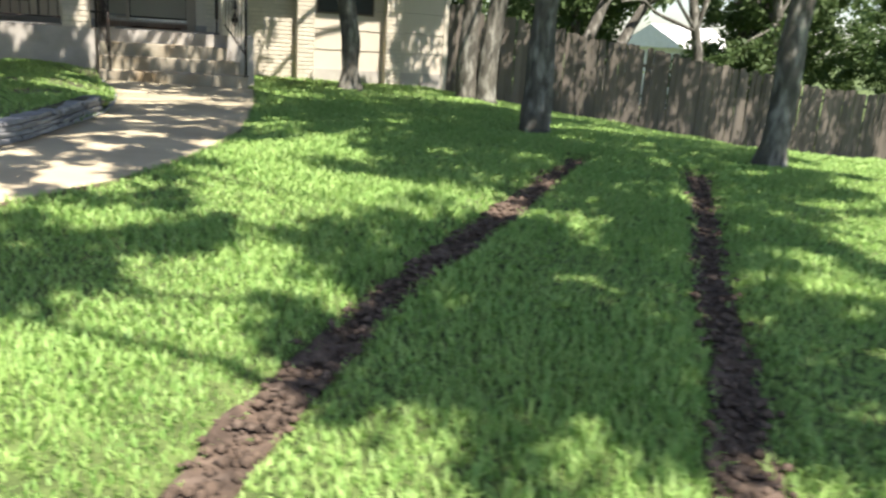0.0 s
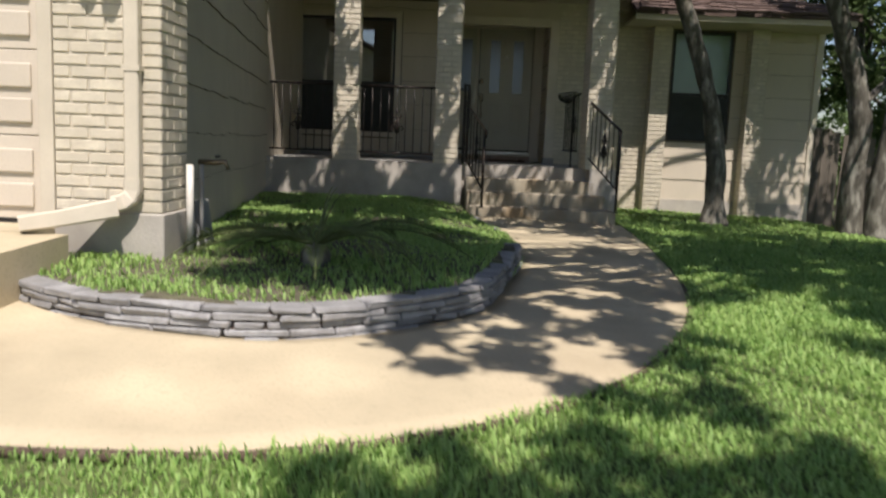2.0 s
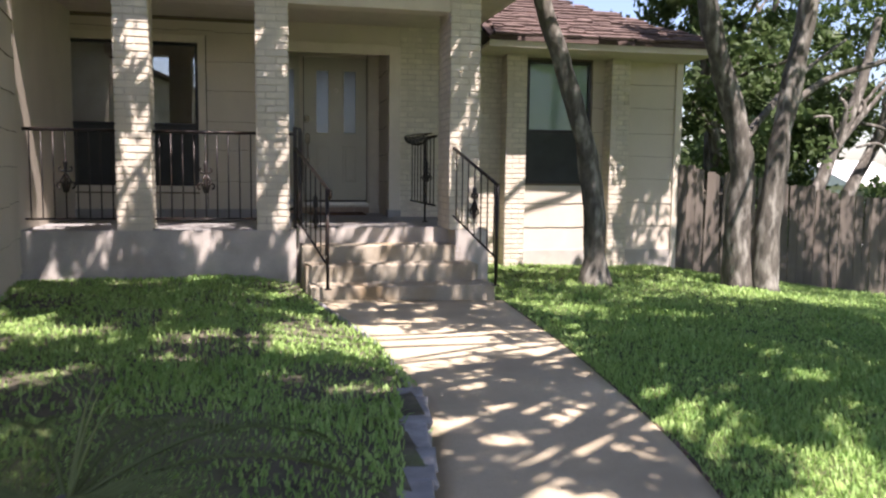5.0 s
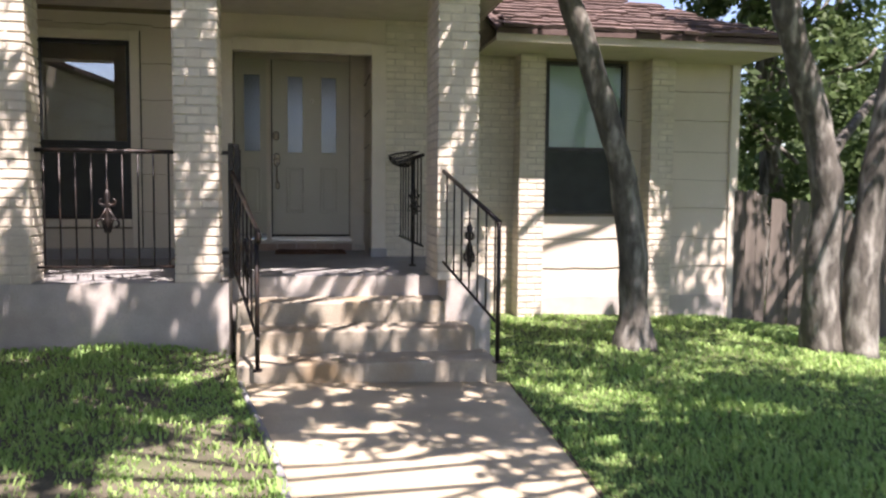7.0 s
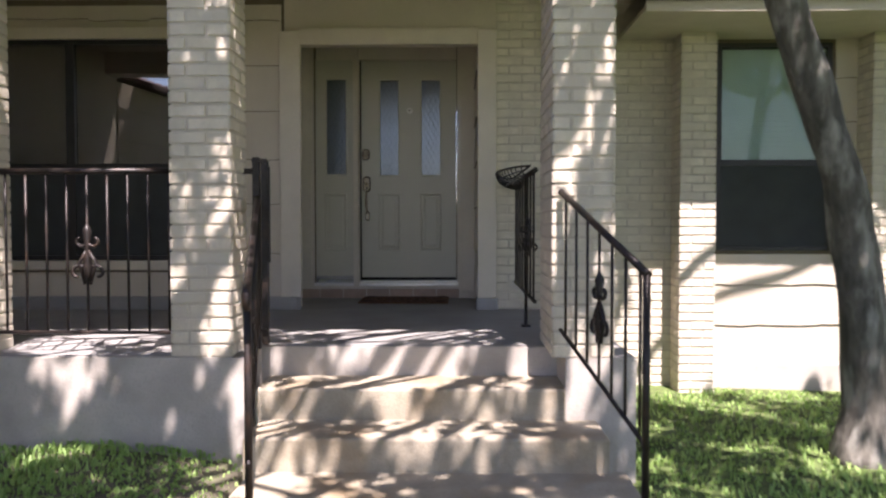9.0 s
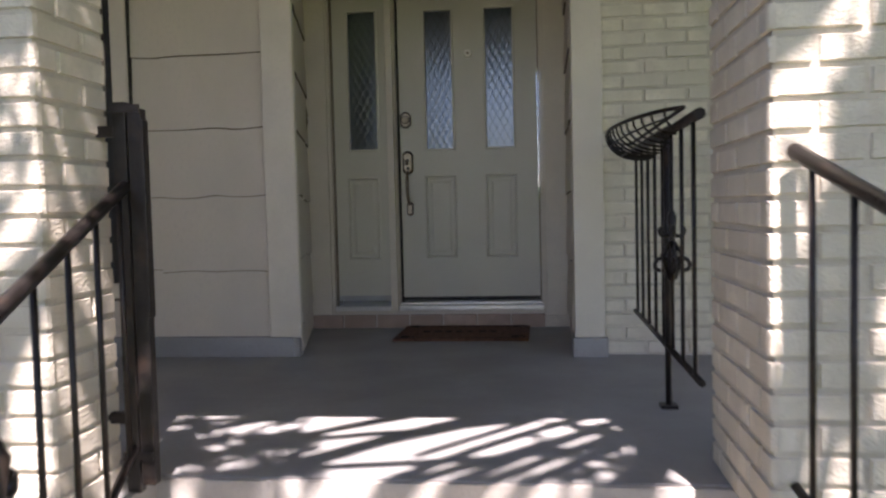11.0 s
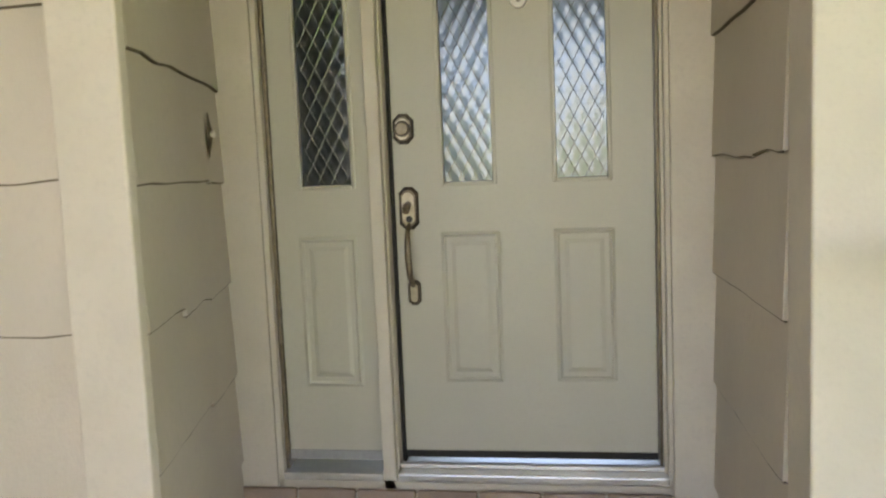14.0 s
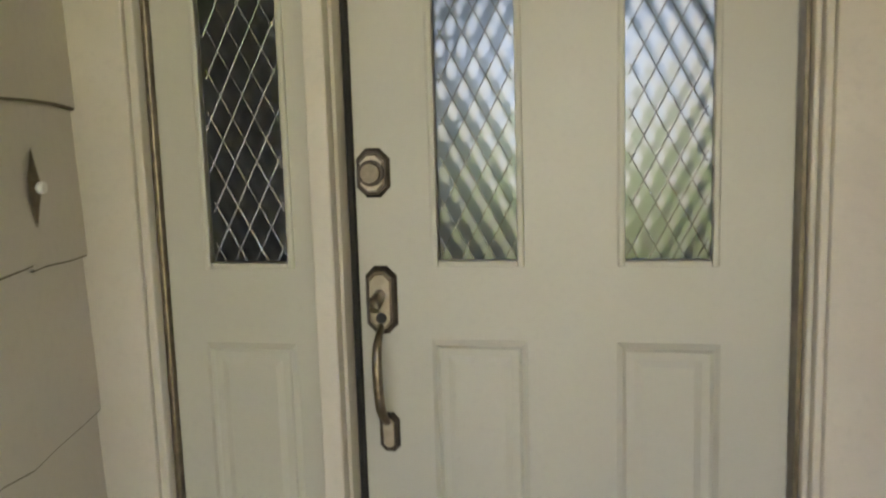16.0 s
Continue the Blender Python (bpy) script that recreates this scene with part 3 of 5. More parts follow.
wall_side = solo("wall_side", wall_with_hole(3.84, 6.5, 13.33, 13.5, 0.0, 3.45, *W2), M_SIDING_GAP_SHADE, "beige painted siding wall round the side window", "wall", kind="structure")
shakes(wall_porch, (-2.3, WALL_Y), (REC[0] - 0.14, WALL_Y), 0.998, 3.3, 0.367, 3, holes=[(W1[0] + 2.3 - 0.1, W1[1] + 2.3 + 0.1, W1[2] - 0.1, W1[3] + 0.1)], low=1.01)
shakes(wall_side, (3.84, 13.33), (6.5, 13.33), 0.42, 3.09, 0.335, 5, holes=[(W2[0] - 3.84 - 0.03, W2[1] - 3.84 + 0.03, W2[2] - 0.03, W2[3] + 0.03)])
solo("house_end_wall", bx(6.34, 6.5, 13.5, 19, 0.0, 3.45), M_SIDING, "beige painted end wall of the house", "wall", kind="structure")
# the hole is added to let sky light into the hall
solo("house_back_wall", wall_with_hole(-9, 6.5, 18.8, 19, 0.0, 3.45, 0.6, 2.38, 1.75, 3.3), M_SIDING, "unseen plain back wall of the house with an added opening", "wall", kind="structure")
solo("plinth_side", bx(3.84, 6.52, 13.30, 13.33, -0.3, 0.42), M_PLINTH, "painted concrete footing of the side wall", "footing", kind="structure")
solo("plinth_porch", bx(-2.3, 0.80, 12.985, WALL_Y, FL, 1.008, bevel=0.008), M_PORCH, "grey painted concrete kerb under the siding", "footing", kind="structure")
solo("wall_recess_left_kerb", bx(0.62, 0.82, 12.99, 13.06, FL, 1.0), M_PORCH, "grey painted kerb at the recess", "footing", kind="structure")

# boards at corners
for nm, b in (("trim_recess_left", (0.665, 0.832, 12.992, WALL_Y, 1.005, 3.1)), ("trim_recess_right", (2.225, 2.375, 12.985, WALL_Y + 0.12, 1.0, 3.1)),
              ("trim_recess_head", (0.832, 2.225, 12.99, WALL_Y - 0.003, 2.99, 3.12)),
              ("trim_porch_window_right", (-0.145, -0.055, 12.99, WALL_Y - 0.001, 1.01, 3.14)), ("trim_porch_window_left", (-1.96, -1.865, 12.99, WALL_Y - 0.001, 1.01, 3.14)),
              ("trim_porch_window_head", (-1.865, -0.145, 12.99, WALL_Y - 0.001, 3.045, 3.14)), ("trim_porch_window_sill", (-1.865, -0.145, 12.97, WALL_Y - 0.001, 1.22, 1.295)),
              ("trim_house_corner", (6.42, 6.53, 13.29, 13.33, 0.0, 3.09))):
    solo(nm, bx(*b, bevel=0.006), M_TRIM, "cream painted trim board", "trim", kind="structure")
solo("trim_gap", bx(-0.0545, -0.046, 12.998, WALL_Y - 0.001, 1.01, 3.14), M_SEAL, "dark open joint between trim and siding", "joint", kind="structure")
solo("trim_recess_right_foot", bx(2.215, 2.385, 12.97, WALL_Y + 0.13, FL, 1.0, bevel=0.006), M_PORCH, "grey painted block under the trim board", "trim", kind="structure")

PILASTERS = []
PIL_Y = 13.06
for k, (x0, x1) in enumerate(((3.825, 4.115), (5.33, 5.61))):
    PILASTERS.append((solo("wall_pilaster_%d" % (k + 1), bx(x0 + 0.012, x1 - 0.012, PIL_Y + 0.012, 13.33, 0.1, 3.089), M_MORTAR, "cream painted brick pilaster beside the side window", "pilaster", kind="structure"), x0, x1))

# door recess sides
LB = (0.59, 14.0)
bm = bmesh.new()
vs = [bm.verts.new(p) for p in ((0.815, WALL_Y, FL), (0.58, 14.04, FL), (0.42, 14.04, FL), (0.655, WALL_Y + 0.17, FL))]
f = bm.faces.new(vs)
up = bmesh.ops.extrude_face_region(bm, geom=[f])
bmesh.ops.translate(bm, verts=[v for v in up["geom"] if isinstance(v, bmesh.types.BMVert)], vec=(0, 0, 2.6))
bmesh.ops.recalc_face_normals(bm, faces=bm.faces)
wall_rl = solo("wall_recess_left", bm, M_SIDING, "beige siding wall inside the door recess", "wall", kind="structure")
shakes(wall_rl, (0.815, WALL_Y), (LB[0], LB[1]), 0.744, 3.3, 0.33, 11, 0.02, low=0.93)
wall_rr = solo("wall_recess_right", bx(2.235, 2.37, WALL_Y + 0.13, 14.16, FL, 3.5), M_SIDING, "beige siding wall inside the door recess", "wall", kind="structure")
shakes(wall_rr, (2.235, 13.99), (2.235, WALL_Y + 0.13), 1.015, 3.3, 0.36, 13, 0.02)

# roofs, beam and soffit
solo("beam", bx(-1.75, 2.862, FRONT + 0.05, FRONT + 0.30, 3.145, 3.40, bevel=0.008), M_TRIM, "cream painted porch beam on the brick columns", "beam", kind="structure")
solo("ceiling", bx(-2.3, 3.05, FRONT + 0.36, 14.3, 3.36, 3.44), M_SOFFIT, "cream painted porch ceiling", "ceiling", kind="structure")
solo("porch_soffit", bx(-2.3, 3.35, 10.56, FRONT + 0.36, 3.405, 3.44), M_SOFFIT, "cream painted porch soffit", "soffit", kind="structure")
solo("porch_side_soffit", bx(3.05, 3.35, FRONT + 0.36, 13.0, 3.405, 3.44), M_SOFFIT, "cream painted porch soffit", "soffit", kind="structure")
bm = bmesh.new()
box(bm, -2.3, 3.37, 10.52, 10.56, 3.40, 3.60)
box(bm, 3.35, 3.39, 10.56, 13.02, 3.40, 3.60)
solo("porch_fascia", bm, M_TRIM, "cream painted fascia boards along the porch eaves", "fascia", kind="structure")
solo("side_soffit", bx(3.39, 6.56, 12.40, 13.34, 3.09, 3.12), M_SOFFIT, "cream painted eave soffit over the side window", "soffit", kind="structure")
solo("side_fascia", bx(3.39, 6.58, 12.375, 12.40, 3.075, 3.15), M_TRIM, "cream painted fascia board under the shingles", "fascia", kind="structure")


solo("wall_gable_infill", bx(3.0, 3.425, 13.02, 13.335, 3.30, 4.55), M_SIDING, "beige painted wall between the two roofs", "wall", kind="structure")


def slab(name, corners, thick, label):
    bm = bmesh.new()
    f = bm.faces.new([bm.verts.new(c) for c in corners])
    up_ = bmesh.ops.extrude_face_region(bm, geom=[f])
    bmesh.ops.translate(bm, verts=[v for v in up_["geom"] if isinstance(v, bmesh.types.BMVert)], vec=(0, 0, thick))
    bmesh.ops.recalc_face_normals(bm, faces=bm.faces)
    return solo(name, bm, M_SHINGLE, label, "roof", kind="structure")


roof_side = slab("roof_side", [(3.39, 12.34, 3.145), (6.62, 12.34, 3.145), (3.6, 15.5, 4.6), (3.39, 15.5, 4.6)], 0.05, "brown shingled hip roof over the side window")
slab("roof_end", [(6.62, 12.34, 3.145), (6.62, 19.2, 3.145), (3.6, 15.5, 4.6)], 0.05, "brown shingled hip end of the roof")
slab("roof_porch", [(-9, 10.46, 3.60), (3.43, 10.46, 3.60), (3.43, 16, 5.6), (-9, 16, 5.6)], 0.05, "brown shingled porch roof")
slab("roof_back", [(-9, 16, 5.6), (3.43, 16, 5.6), (3.43, 19.3, 3.5), (-9, 19.3, 3.5)], 0.05, "brown shingled back roof")


# ---- windows ----
def window(name, w, y, blind, wide, label):
    x0, x1, z0, z1 = w
    win = thing(name, ((x0 + x1) / 2, y, z0), label, "window", kind="structure")
    zm = z0 + (z1 - z0) * 0.425
    fr = 0.035
    cells = [(x0, x1)] if not wide else [(x0, (x0 + x1) / 2), ((x0 + x1) / 2, x1)]
    for a, b in cells:
        for nm, bb in (("frame_side", (a, a + fr, y, y + 0.06, z0, z1)), ("frame_side", (b - fr, b, y, y + 0.06, z0, z1)), ("frame_head", (a + fr, b - fr, y, y + 0.06, z1 - fr, z1)),
                       ("frame_sill", (a + fr, b - fr, y - 0.01, y + 0.06, z0, z0 + fr)), ("meeting_rail", (a + fr, b - fr, y - 0.004, y + 0.05, zm - 0.025, zm + 0.025))):
            part(nm, bx(*bb), M_BLACK, win)
        pane = part("pane", bx(a + fr, b - fr, y + 0.025, y + 0.029, zm + 0.025, z1 - fr), M_PANE if wide else M_PANE_CLEAR, win, "reflecting upper pane")
        pane.visible_shadow = False
        part("screen", bx(a + fr, b - fr, y + 0.012, y + 0.016, z0 + fr, zm - 0.025), M_SCREEN, win, "dark insect screen")
        z = z0 + 0.08
        k = 0
        while z < z1 - 0.05:
            bm = bmesh.new()
            box(bm, a + 0.02, b - 0.02, -0.022, 0.022, -0.0015, 0.0015)
            bmesh.ops.transform(bm, verts=bm.verts, matrix=Matrix.Translation((0, y + 0.062, z)) @ Matrix.Rotation(radians(-68), 4, "X"))
            part("blind_slat", bm, blind, win)
            z += 0.042
            k += 1
    return win


window("window_1", W1, WALL_Y - 0.02, M_BLIND_DK, True, "black framed double window with brown blinds and dark screens")
window("window_2", W2, 13.32, M_BLIND, False, "black framed window with pale blind above a dark screen")
bm = bmesh.new()
for x0, x1, y0, y1, z0, z1 in ((-2.3, 0.4, 15.6, 15.7, 0.9, 3.4), (-2.4, -2.3, 13.2, 15.7, 0.9, 3.4), (0.38, 0.44, 13.25, 15.7, 0.9, 3.4), (-2.4, 0.44, 13.2, 15.7, 0.85, 0.9), (3.9, 6.3, 15.6, 15.7, 0.9, 3.4), (3.85, 3.9, 13.5, 15.7, 0.9, 3.4), (3.9, 6.3, 13.5, 15.7, 0.85, 0.9), (-2.4, 0.44, 13.2, 15.7, 3.4, 3.45), (3.85, 6.34, 13.5, 15.7, 3.4, 3.45)):
    box(bm, x0, x1, y0, y1, z0, z1)
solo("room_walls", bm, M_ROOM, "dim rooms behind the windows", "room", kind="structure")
# unseen hall behind the front door; added back opening lets sky brighten the lites
bm = bmesh.new()
for b in ((0.45, 0.55, 14.3, 18.8, 0.9, 3.4), (2.4, 2.5, 14.3, 18.8, 0.9, 3.4), (0.45, 2.5, 14.25, 18.8, 0.92, 0.97), (0.45, 2.5, 14.25, 18.8, 3.36, 3.4)):
    box(bm, *b)
solo("hall_walls", bm, M_HALL, "pale entrance hall behind the door", "room", kind="structure")

# ---- front door ----
DY = 14.10
DOOR_X = (1.18, 2.055)
DZ0, DZ1 = 1.075, 3.08


def leaf_with_lites(bm, x0, x1, y0, y1, z0, z1, holes):
    """A slab pierced by upright openings that share their heights."""
    xs = [x0] + [v for h in holes for v in h[:2]] + [x1]
    hz0, hz1 = holes[0][2], holes[0][3]
    box(bm, x0, x1, y0, y1, z0, hz0)
    box(bm, x0, x1, y0, y1, hz1, z1)
    for a, b in zip(xs[::2], xs[1::2]):
        box(bm, a, b, y0, y1, hz0, hz1)
    return bm


def raised_panel(x0, x1, z0, z1, y):
    bm = bmesh.new()
    rings = []
    for inset, dy in ((0, -0.001), (0.012, -0.007), (0.024, 0.004), (0.05, -0.005)):
        rings.append([bm.verts.new(v) for v in ((x0 + inset, y + dy, z0 + inset), (x1 - inset, y + dy, z0 + inset), (x1 - inset, y + dy, z1 - inset), (x0 + inset, y + dy, z1 - inset))])
    for a, b in zip(rings, rings[1:]):
        for k in range(4):
            bm.faces.new((a[k], a[(k + 1) % 4], b[(k + 1) % 4], b[k]))
    bm.faces.new(rings[-1])
    return bm


def lite(parent, x0, x1, z0, z1, y):
    pane = part("pane", bx(x0, x1, y + 0.012, y + 0.018, z0, z1), M_LITE, parent, "obscure glass with a diamond pattern")
    pane.visible_shadow = False
    bm = bmesh.new()
    w = x1 - x0
    step, slope = w / 3.6, 1.9
    for sgn in (1, -1):
        k = -int((z1 - z0) / (step * slope)) - 3
        while k * step < w + (z1 - z0) / slope:
            pts = []
            for i in range(41):
                z = z0 + (z1 - z0) * i / 40
                x = (x0 + k * step + (z - z0) / slope) if sgn > 0 else (x1 - k * step - (z - z0) / slope)
                if x0 <= x <= x1:
                    pts.append((x, y + 0.011 - 0.0005 * sgn, z))
            if len(pts) > 1:
                tube(bm, [pts[0], pts[-1]], 0.0015, 4)
            k += 1
    part("diamond_ridge", bm, M_CAME, pane, "bright bevelled diamond lines")
    for nm, b in (("lite_moulding", (x0 - 0.014, x0, y - 0.008, y + 0.012, z0 - 0.014, z1 + 0.014)), ("lite_moulding", (x1, x1 + 0.014, y - 0.008, y + 0.012, z0 - 0.014, z1 + 0.014)),
                  ("lite_moulding", (x0, x1, y - 0.008, y + 0.012, z0 - 0.014, z0)), ("lite_moulding", (x0, x1, y - 0.008, y + 0.012, z1, z1 + 0.014))):
        part(nm, bx(*b, bevel=0.004), M_DOOR, parent)


def octagon(bm, cx, cz, w, h, y0, y1, cut=0.3):
    c = min(w, h) * cut
    out = [(cx - w / 2 + c, cz - h / 2), (cx + w / 2 - c, cz - h / 2), (cx + w / 2, cz - h / 2 + c), (cx + w / 2, cz + h / 2 - c), (cx + w / 2 - c, cz + h / 2), (cx - w / 2 + c, cz + h / 2), (cx - w / 2, cz + h / 2 - c), (cx - w / 2, cz - h / 2 + c)]
    a = [bm.verts.new((x, y1, z)) for x, z in out]
    b = [bm.verts.new((cx + (x - cx) * 0.84, y0, cz + (z - cz) * 0.88)) for x, z in out]
    bm.faces.new(b)
    for k in range(8):
        bm.faces.new((a[k], a[(k + 1) % 8], b[(k + 1) % 8], b[k]))
    return bm


def front_door():
    door = thing("door_1", (DOOR_X[0], DY, DZ0), "closed greenish cream panelled front door with two narrow lites", "door", kind="structure")
    lites = [(1.355, 1.522, 2.035, 2.90), (1.738, 1.906, 2.035, 2.90)]
    part("leaf", leaf_with_lites(bmesh.new(), DOOR_X[0], DOOR_X[1], DY, DY + 0.045, DZ0 + 0.012, DZ1, lites), M_DOOR, door)
    for x0, x1, z0, z1 in lites:
        lite(door, x0, x1, z0, z1, DY)
    for x0, x1 in ((1.335, 1.54), (1.722, 1.925)):
        part("panel", raised_panel(x0, x1, 1.335, 1.865, DY), M_DOOR, door)
    part("door_sweep", bx(DOOR_X[0], DOOR_X[1], DY - 0.006, DY + 0.04, DZ0 - 0.012, DZ0 + 0.012), M_SEAL, door, "black rubber door sweep")
    bolt = part("deadbolt_plate", octagon(bmesh.new(), 1.220, 2.222, 0.074, 0.104, DY - 0.010, DY), M_BRASS_DARK, door, "eight-sided brass deadbolt")
    part("plate_face", octagon(bmesh.new(), 1.220, 2.222, 0.054, 0.082, DY - 0.016, DY - 0.009), M_BRASS_PALE, bolt)
    part("cylinder_ring", tube(bmesh.new(), [(1.220, DY - 0.012, 2.222), (1.220, DY - 0.022, 2.222)], 0.028, 20), M_BRASS_DARK, bolt)
    part("lock_cylinder", tube(bmesh.new(), [(1.220, DY - 0.012, 2.222), (1.220, DY - 0.03, 2.222)], [0.024, 0.020], 20), M_BRASS, bolt)
    plate = part("latch_plate", octagon(bmesh.new(), 1.228, 1.95, 0.07, 0.148, DY - 0.010, DY), M_BRASS_DARK, door, "brass thumb latch plate")
    part("plate_face", octagon(bmesh.new(), 1.228, 1.95, 0.05, 0.126, DY - 0.016, DY - 0.009), M_BRASS_PALE, plate)
    part("thumb_piece", tube(bmesh.new(), [(1.228, DY - 0.01, 1.965), (1.228, DY - 0.05, 1.955), (1.228, DY - 0.065, 1.94)], [0.012, 0.014, 0.011], 10), M_BRASS, plate)
    part("keyhole", tube(bmesh.new(), [(1.230, DY - 0.012, 1.913), (1.230, DY - 0.019, 1.913)], 0.012, 12), M_SEAL, plate)
    grip = smooth_path([(1.228, DY - 0.012, 1.895), (1.228, DY - 0.05, 1.86), (1.229, DY - 0.062, 1.80), (1.232, DY - 0.058, 1.73), (1.234, DY - 0.035, 1.695), (1.234, DY - 0.012, 1.68)], 6)
    part("grip", tube(bmesh.new(), grip, [0.007 + 0.004 * math.sin(math.pi * i / (len(grip) - 1)) for i in range(len(grip))], 12), M_BRASS, door, "curved brass door grip")
    foot_ = part("grip_foot", octagon(bmesh.new(), 1.235, 1.655, 0.046, 0.09, DY - 0.010, DY), M_BRASS_DARK, door)
    part("foot_face", octagon(bmesh.new(), 1.235, 1.655, 0.026, 0.066, DY - 0.014, DY - 0.009), M_BRASS_PALE, foot_)
    peep = part("door_viewer", tube(bmesh.new(), [(1.627, DY, 2.625), (1.627, DY - 0.012, 2.625)], [0.028, 0.024], 24), M_PEEP, door, "round ivory door viewer")
    part("lens", tube(bmesh.new(), [(1.627, DY - 0.011, 2.625), (1.627, DY - 0.016, 2.625)], 0.009, 12), M_BRASS, peep)


def side_lite():
    sl = thing("sidelight", (0.76, DY, DZ0), "narrow greenish cream sidelight panel beside the front door", "sidelight", kind="structure")
    part("leaf", leaf_with_lites(bmesh.new(), 0.768, 1.112, DY - 0.06, DY - 0.01, DZ0, DZ1, [(0.87, 1.045, 2.04, 2.90)]), M_DOOR, sl)
    lite(sl, 0.87, 1.045, 2.04, 2.90, DY - 0.06)
    part("panel", raised_panel(0.845, 1.055, 1.335, 1.865, DY - 0.06), M_DOOR, sl)
    part("bottom_seal", bx(0.77, 1.11, DY - 0.068, DY - 0.0601, DZ0 - 0.002, DZ0 + 0.03), M_BOX, sl, "grey seal strip")


front_door()
side_lite()
fr = thing("door_frame", (1.4, DY, 0.98), "cream painted door frame with moulded edges and metal sill", "door frame", kind="structure")
for nm, b, m in (("jamb", (0.59, 0.732, 13.99, 14.15, 0.975, 3.2), M_TRIM), ("jamb_bead", (0.733, 0.752, 14.0, 14.15, 0.985, 3.2), M_TRIM), ("jamb_strip", (0.7535, 0.766, 14.025, 14.15, 0.99, 3.2), M_BRASS),
                 ("mullion", (1.114, 1.158, 14.0, 14.15, 0.975, 3.2), M_TRIM), ("mullion_bead", (1.1585, 1.167, 14.03, 14.15, 0.99, 3.2), M_TRIM), ("weather_strip", (1.1675, 1.179, 14.08, 14.15, 0.99, 3.2), M_SEAL),
                 ("jamb", (2.094, 2.236, 13.99, 14.15, 0.975, 3.2), M_TRIM), ("jamb_bead", (2.078, 2.0935, 14.0, 14.15, 0.985, 3.2), M_TRIM), ("weather_strip", (2.057, 2.066, 14.05, 14.15, 0.99, 3.2), M_BRASS), ("stop", (2.0665, 2.0775, 14.025, 14.15, 0.99, 3.2), M_TRIM),
                 ("head", (0.59, 2.236, 14.0, 14.15, 3.201, 3.4), M_TRIM), ("head_rail", (0.768, 2.055, 14.06, 14.15, 3.085, 3.199), M_TRIM)):
    part(nm, bx(*b, bevel=0.003), m, fr)
part("threshold", bx(1.168, 2.078, 13.98, 14.16, 1.012, 1.045, bevel=0.008), M_ALU, fr, "bright worn aluminium threshold")
part("threshold_ridge", bx(1.168, 2.078, 14.03, 14.06, 1.046, 1.06, bevel=0.003), M_ALU, fr)
part("side_sill", bx(0.755, 1.113, 13.985, 14.16, 1.012, 1.04, bevel=0.006), M_ALU, fr)
part("sill_board", bx(0.59, 2.236, 14.0, 14.16, 0.975, 1.011), M_TRIM, fr)
sill = solo("tile_sill", bx(0.56, 2.236, 13.985, 14.30, FL, 0.974), M_MORTAR, "row of pink quarry tiles below the door", "sill", kind="structure")
tile_me = mesh_of("tile", bx(0, 0.204, -0.018, 0, 0, 0.085, bevel=0.004), M_TILE)
for k in range(8):
    if 0.60 + k * 0.213 + 0.204 < 2.24:
        t = new("tile", tile_me)
        t.parent, t.location = sill, (0.60 + k * 0.213, 13.983, FL + 0.004)


def doormat():
    m = thing("doormat", (1.6, 13.78, FL + 0.006), "worn brown coir doormat with faded dark printing", "doormat")
    x0, x1, y0, y1, z = 1.22, 1.99, 13.44, 13.95, FL + 0.006
    part("mat_body", bx(x0, x1, y0, y1, z, z + 0.016, bevel=0.006), M_MAT, m)
    r = random.Random(6)
    for k in range(7):
        part("print_bar", bx(1.36 + k * 0.066, 1.36 + k * 0.066 + r.uniform(0.03, 0.05), 13.67, 13.73, z + 0.0165, z + 0.0185), M_MAT_DK, m)
    for xc, yc in ((x0 + 0.07, y0 + 0.06), (x1 - 0.07, y0 + 0.06), (x0 + 0.07, y1 - 0.06), (x1 - 0.07, y1 - 0.06)):
        bm = bmesh.new()
        pts = [(xc + 0.045 * math.cos(a) * (1 - a / 9), yc + 0.035 * math.sin(a) * (1 - a / 9), z + 0.017) for a in np.linspace(0, 7.5, 24)]
        tube(bm, pts, 0.006, 5)
        part("print_scroll", bm, M_MAT_DK, m)
    for b in ((x0 + 0.02, x1 - 0.02, y0 + 0.015, y0 + 0.03), (x0 + 0.02, x1 - 0.02, y1 - 0.03, y1 - 0.015)):
        part("print_border", bx(*b, z + 0.0165, z + 0.018), M_MAT_DK, m)


doormat()


# diamond-shaped bell push on the recess wall
def bell():
    t = (Vector((0.59, 14.0, 0)) - Vector((0.815, 13.03, 0))).normalized()
    n_ = Vector((t.y, -t.x, 0))
    c = Vector((0.815, 13.03, 2.22)) + t * 0.76 + n_ * 0.02
    b = thing("doorbell", tuple(c), "small diamond-shaped brass doorbell on the recess siding", "doorbell")
    bm = bmesh.new()
    ring = [bm.verts.new(c + t * u + Vector((0, 0, v)) + n_ * d) for u, v, d in ((0, -0.075, 0), (0.022, -0.02, 0), (0.022, 0.02, 0), (0, 0.075, 0), (-0.022, 0.02, 0), (-0.022, -0.02, 0))]
    tip = bm.verts.new(c + n_ * 0.014)
    for k in range(6):
        bm.faces.new((ring[k], ring[(k + 1) % 6], tip))
    part("plate", bm, M_BRASS, b)
    part("button", tube(bmesh.new(), [c + n_ * 0.006, c + n_ * 0.02], 0.011, 14), M_PEEP, b, "ivory push button")


bell()


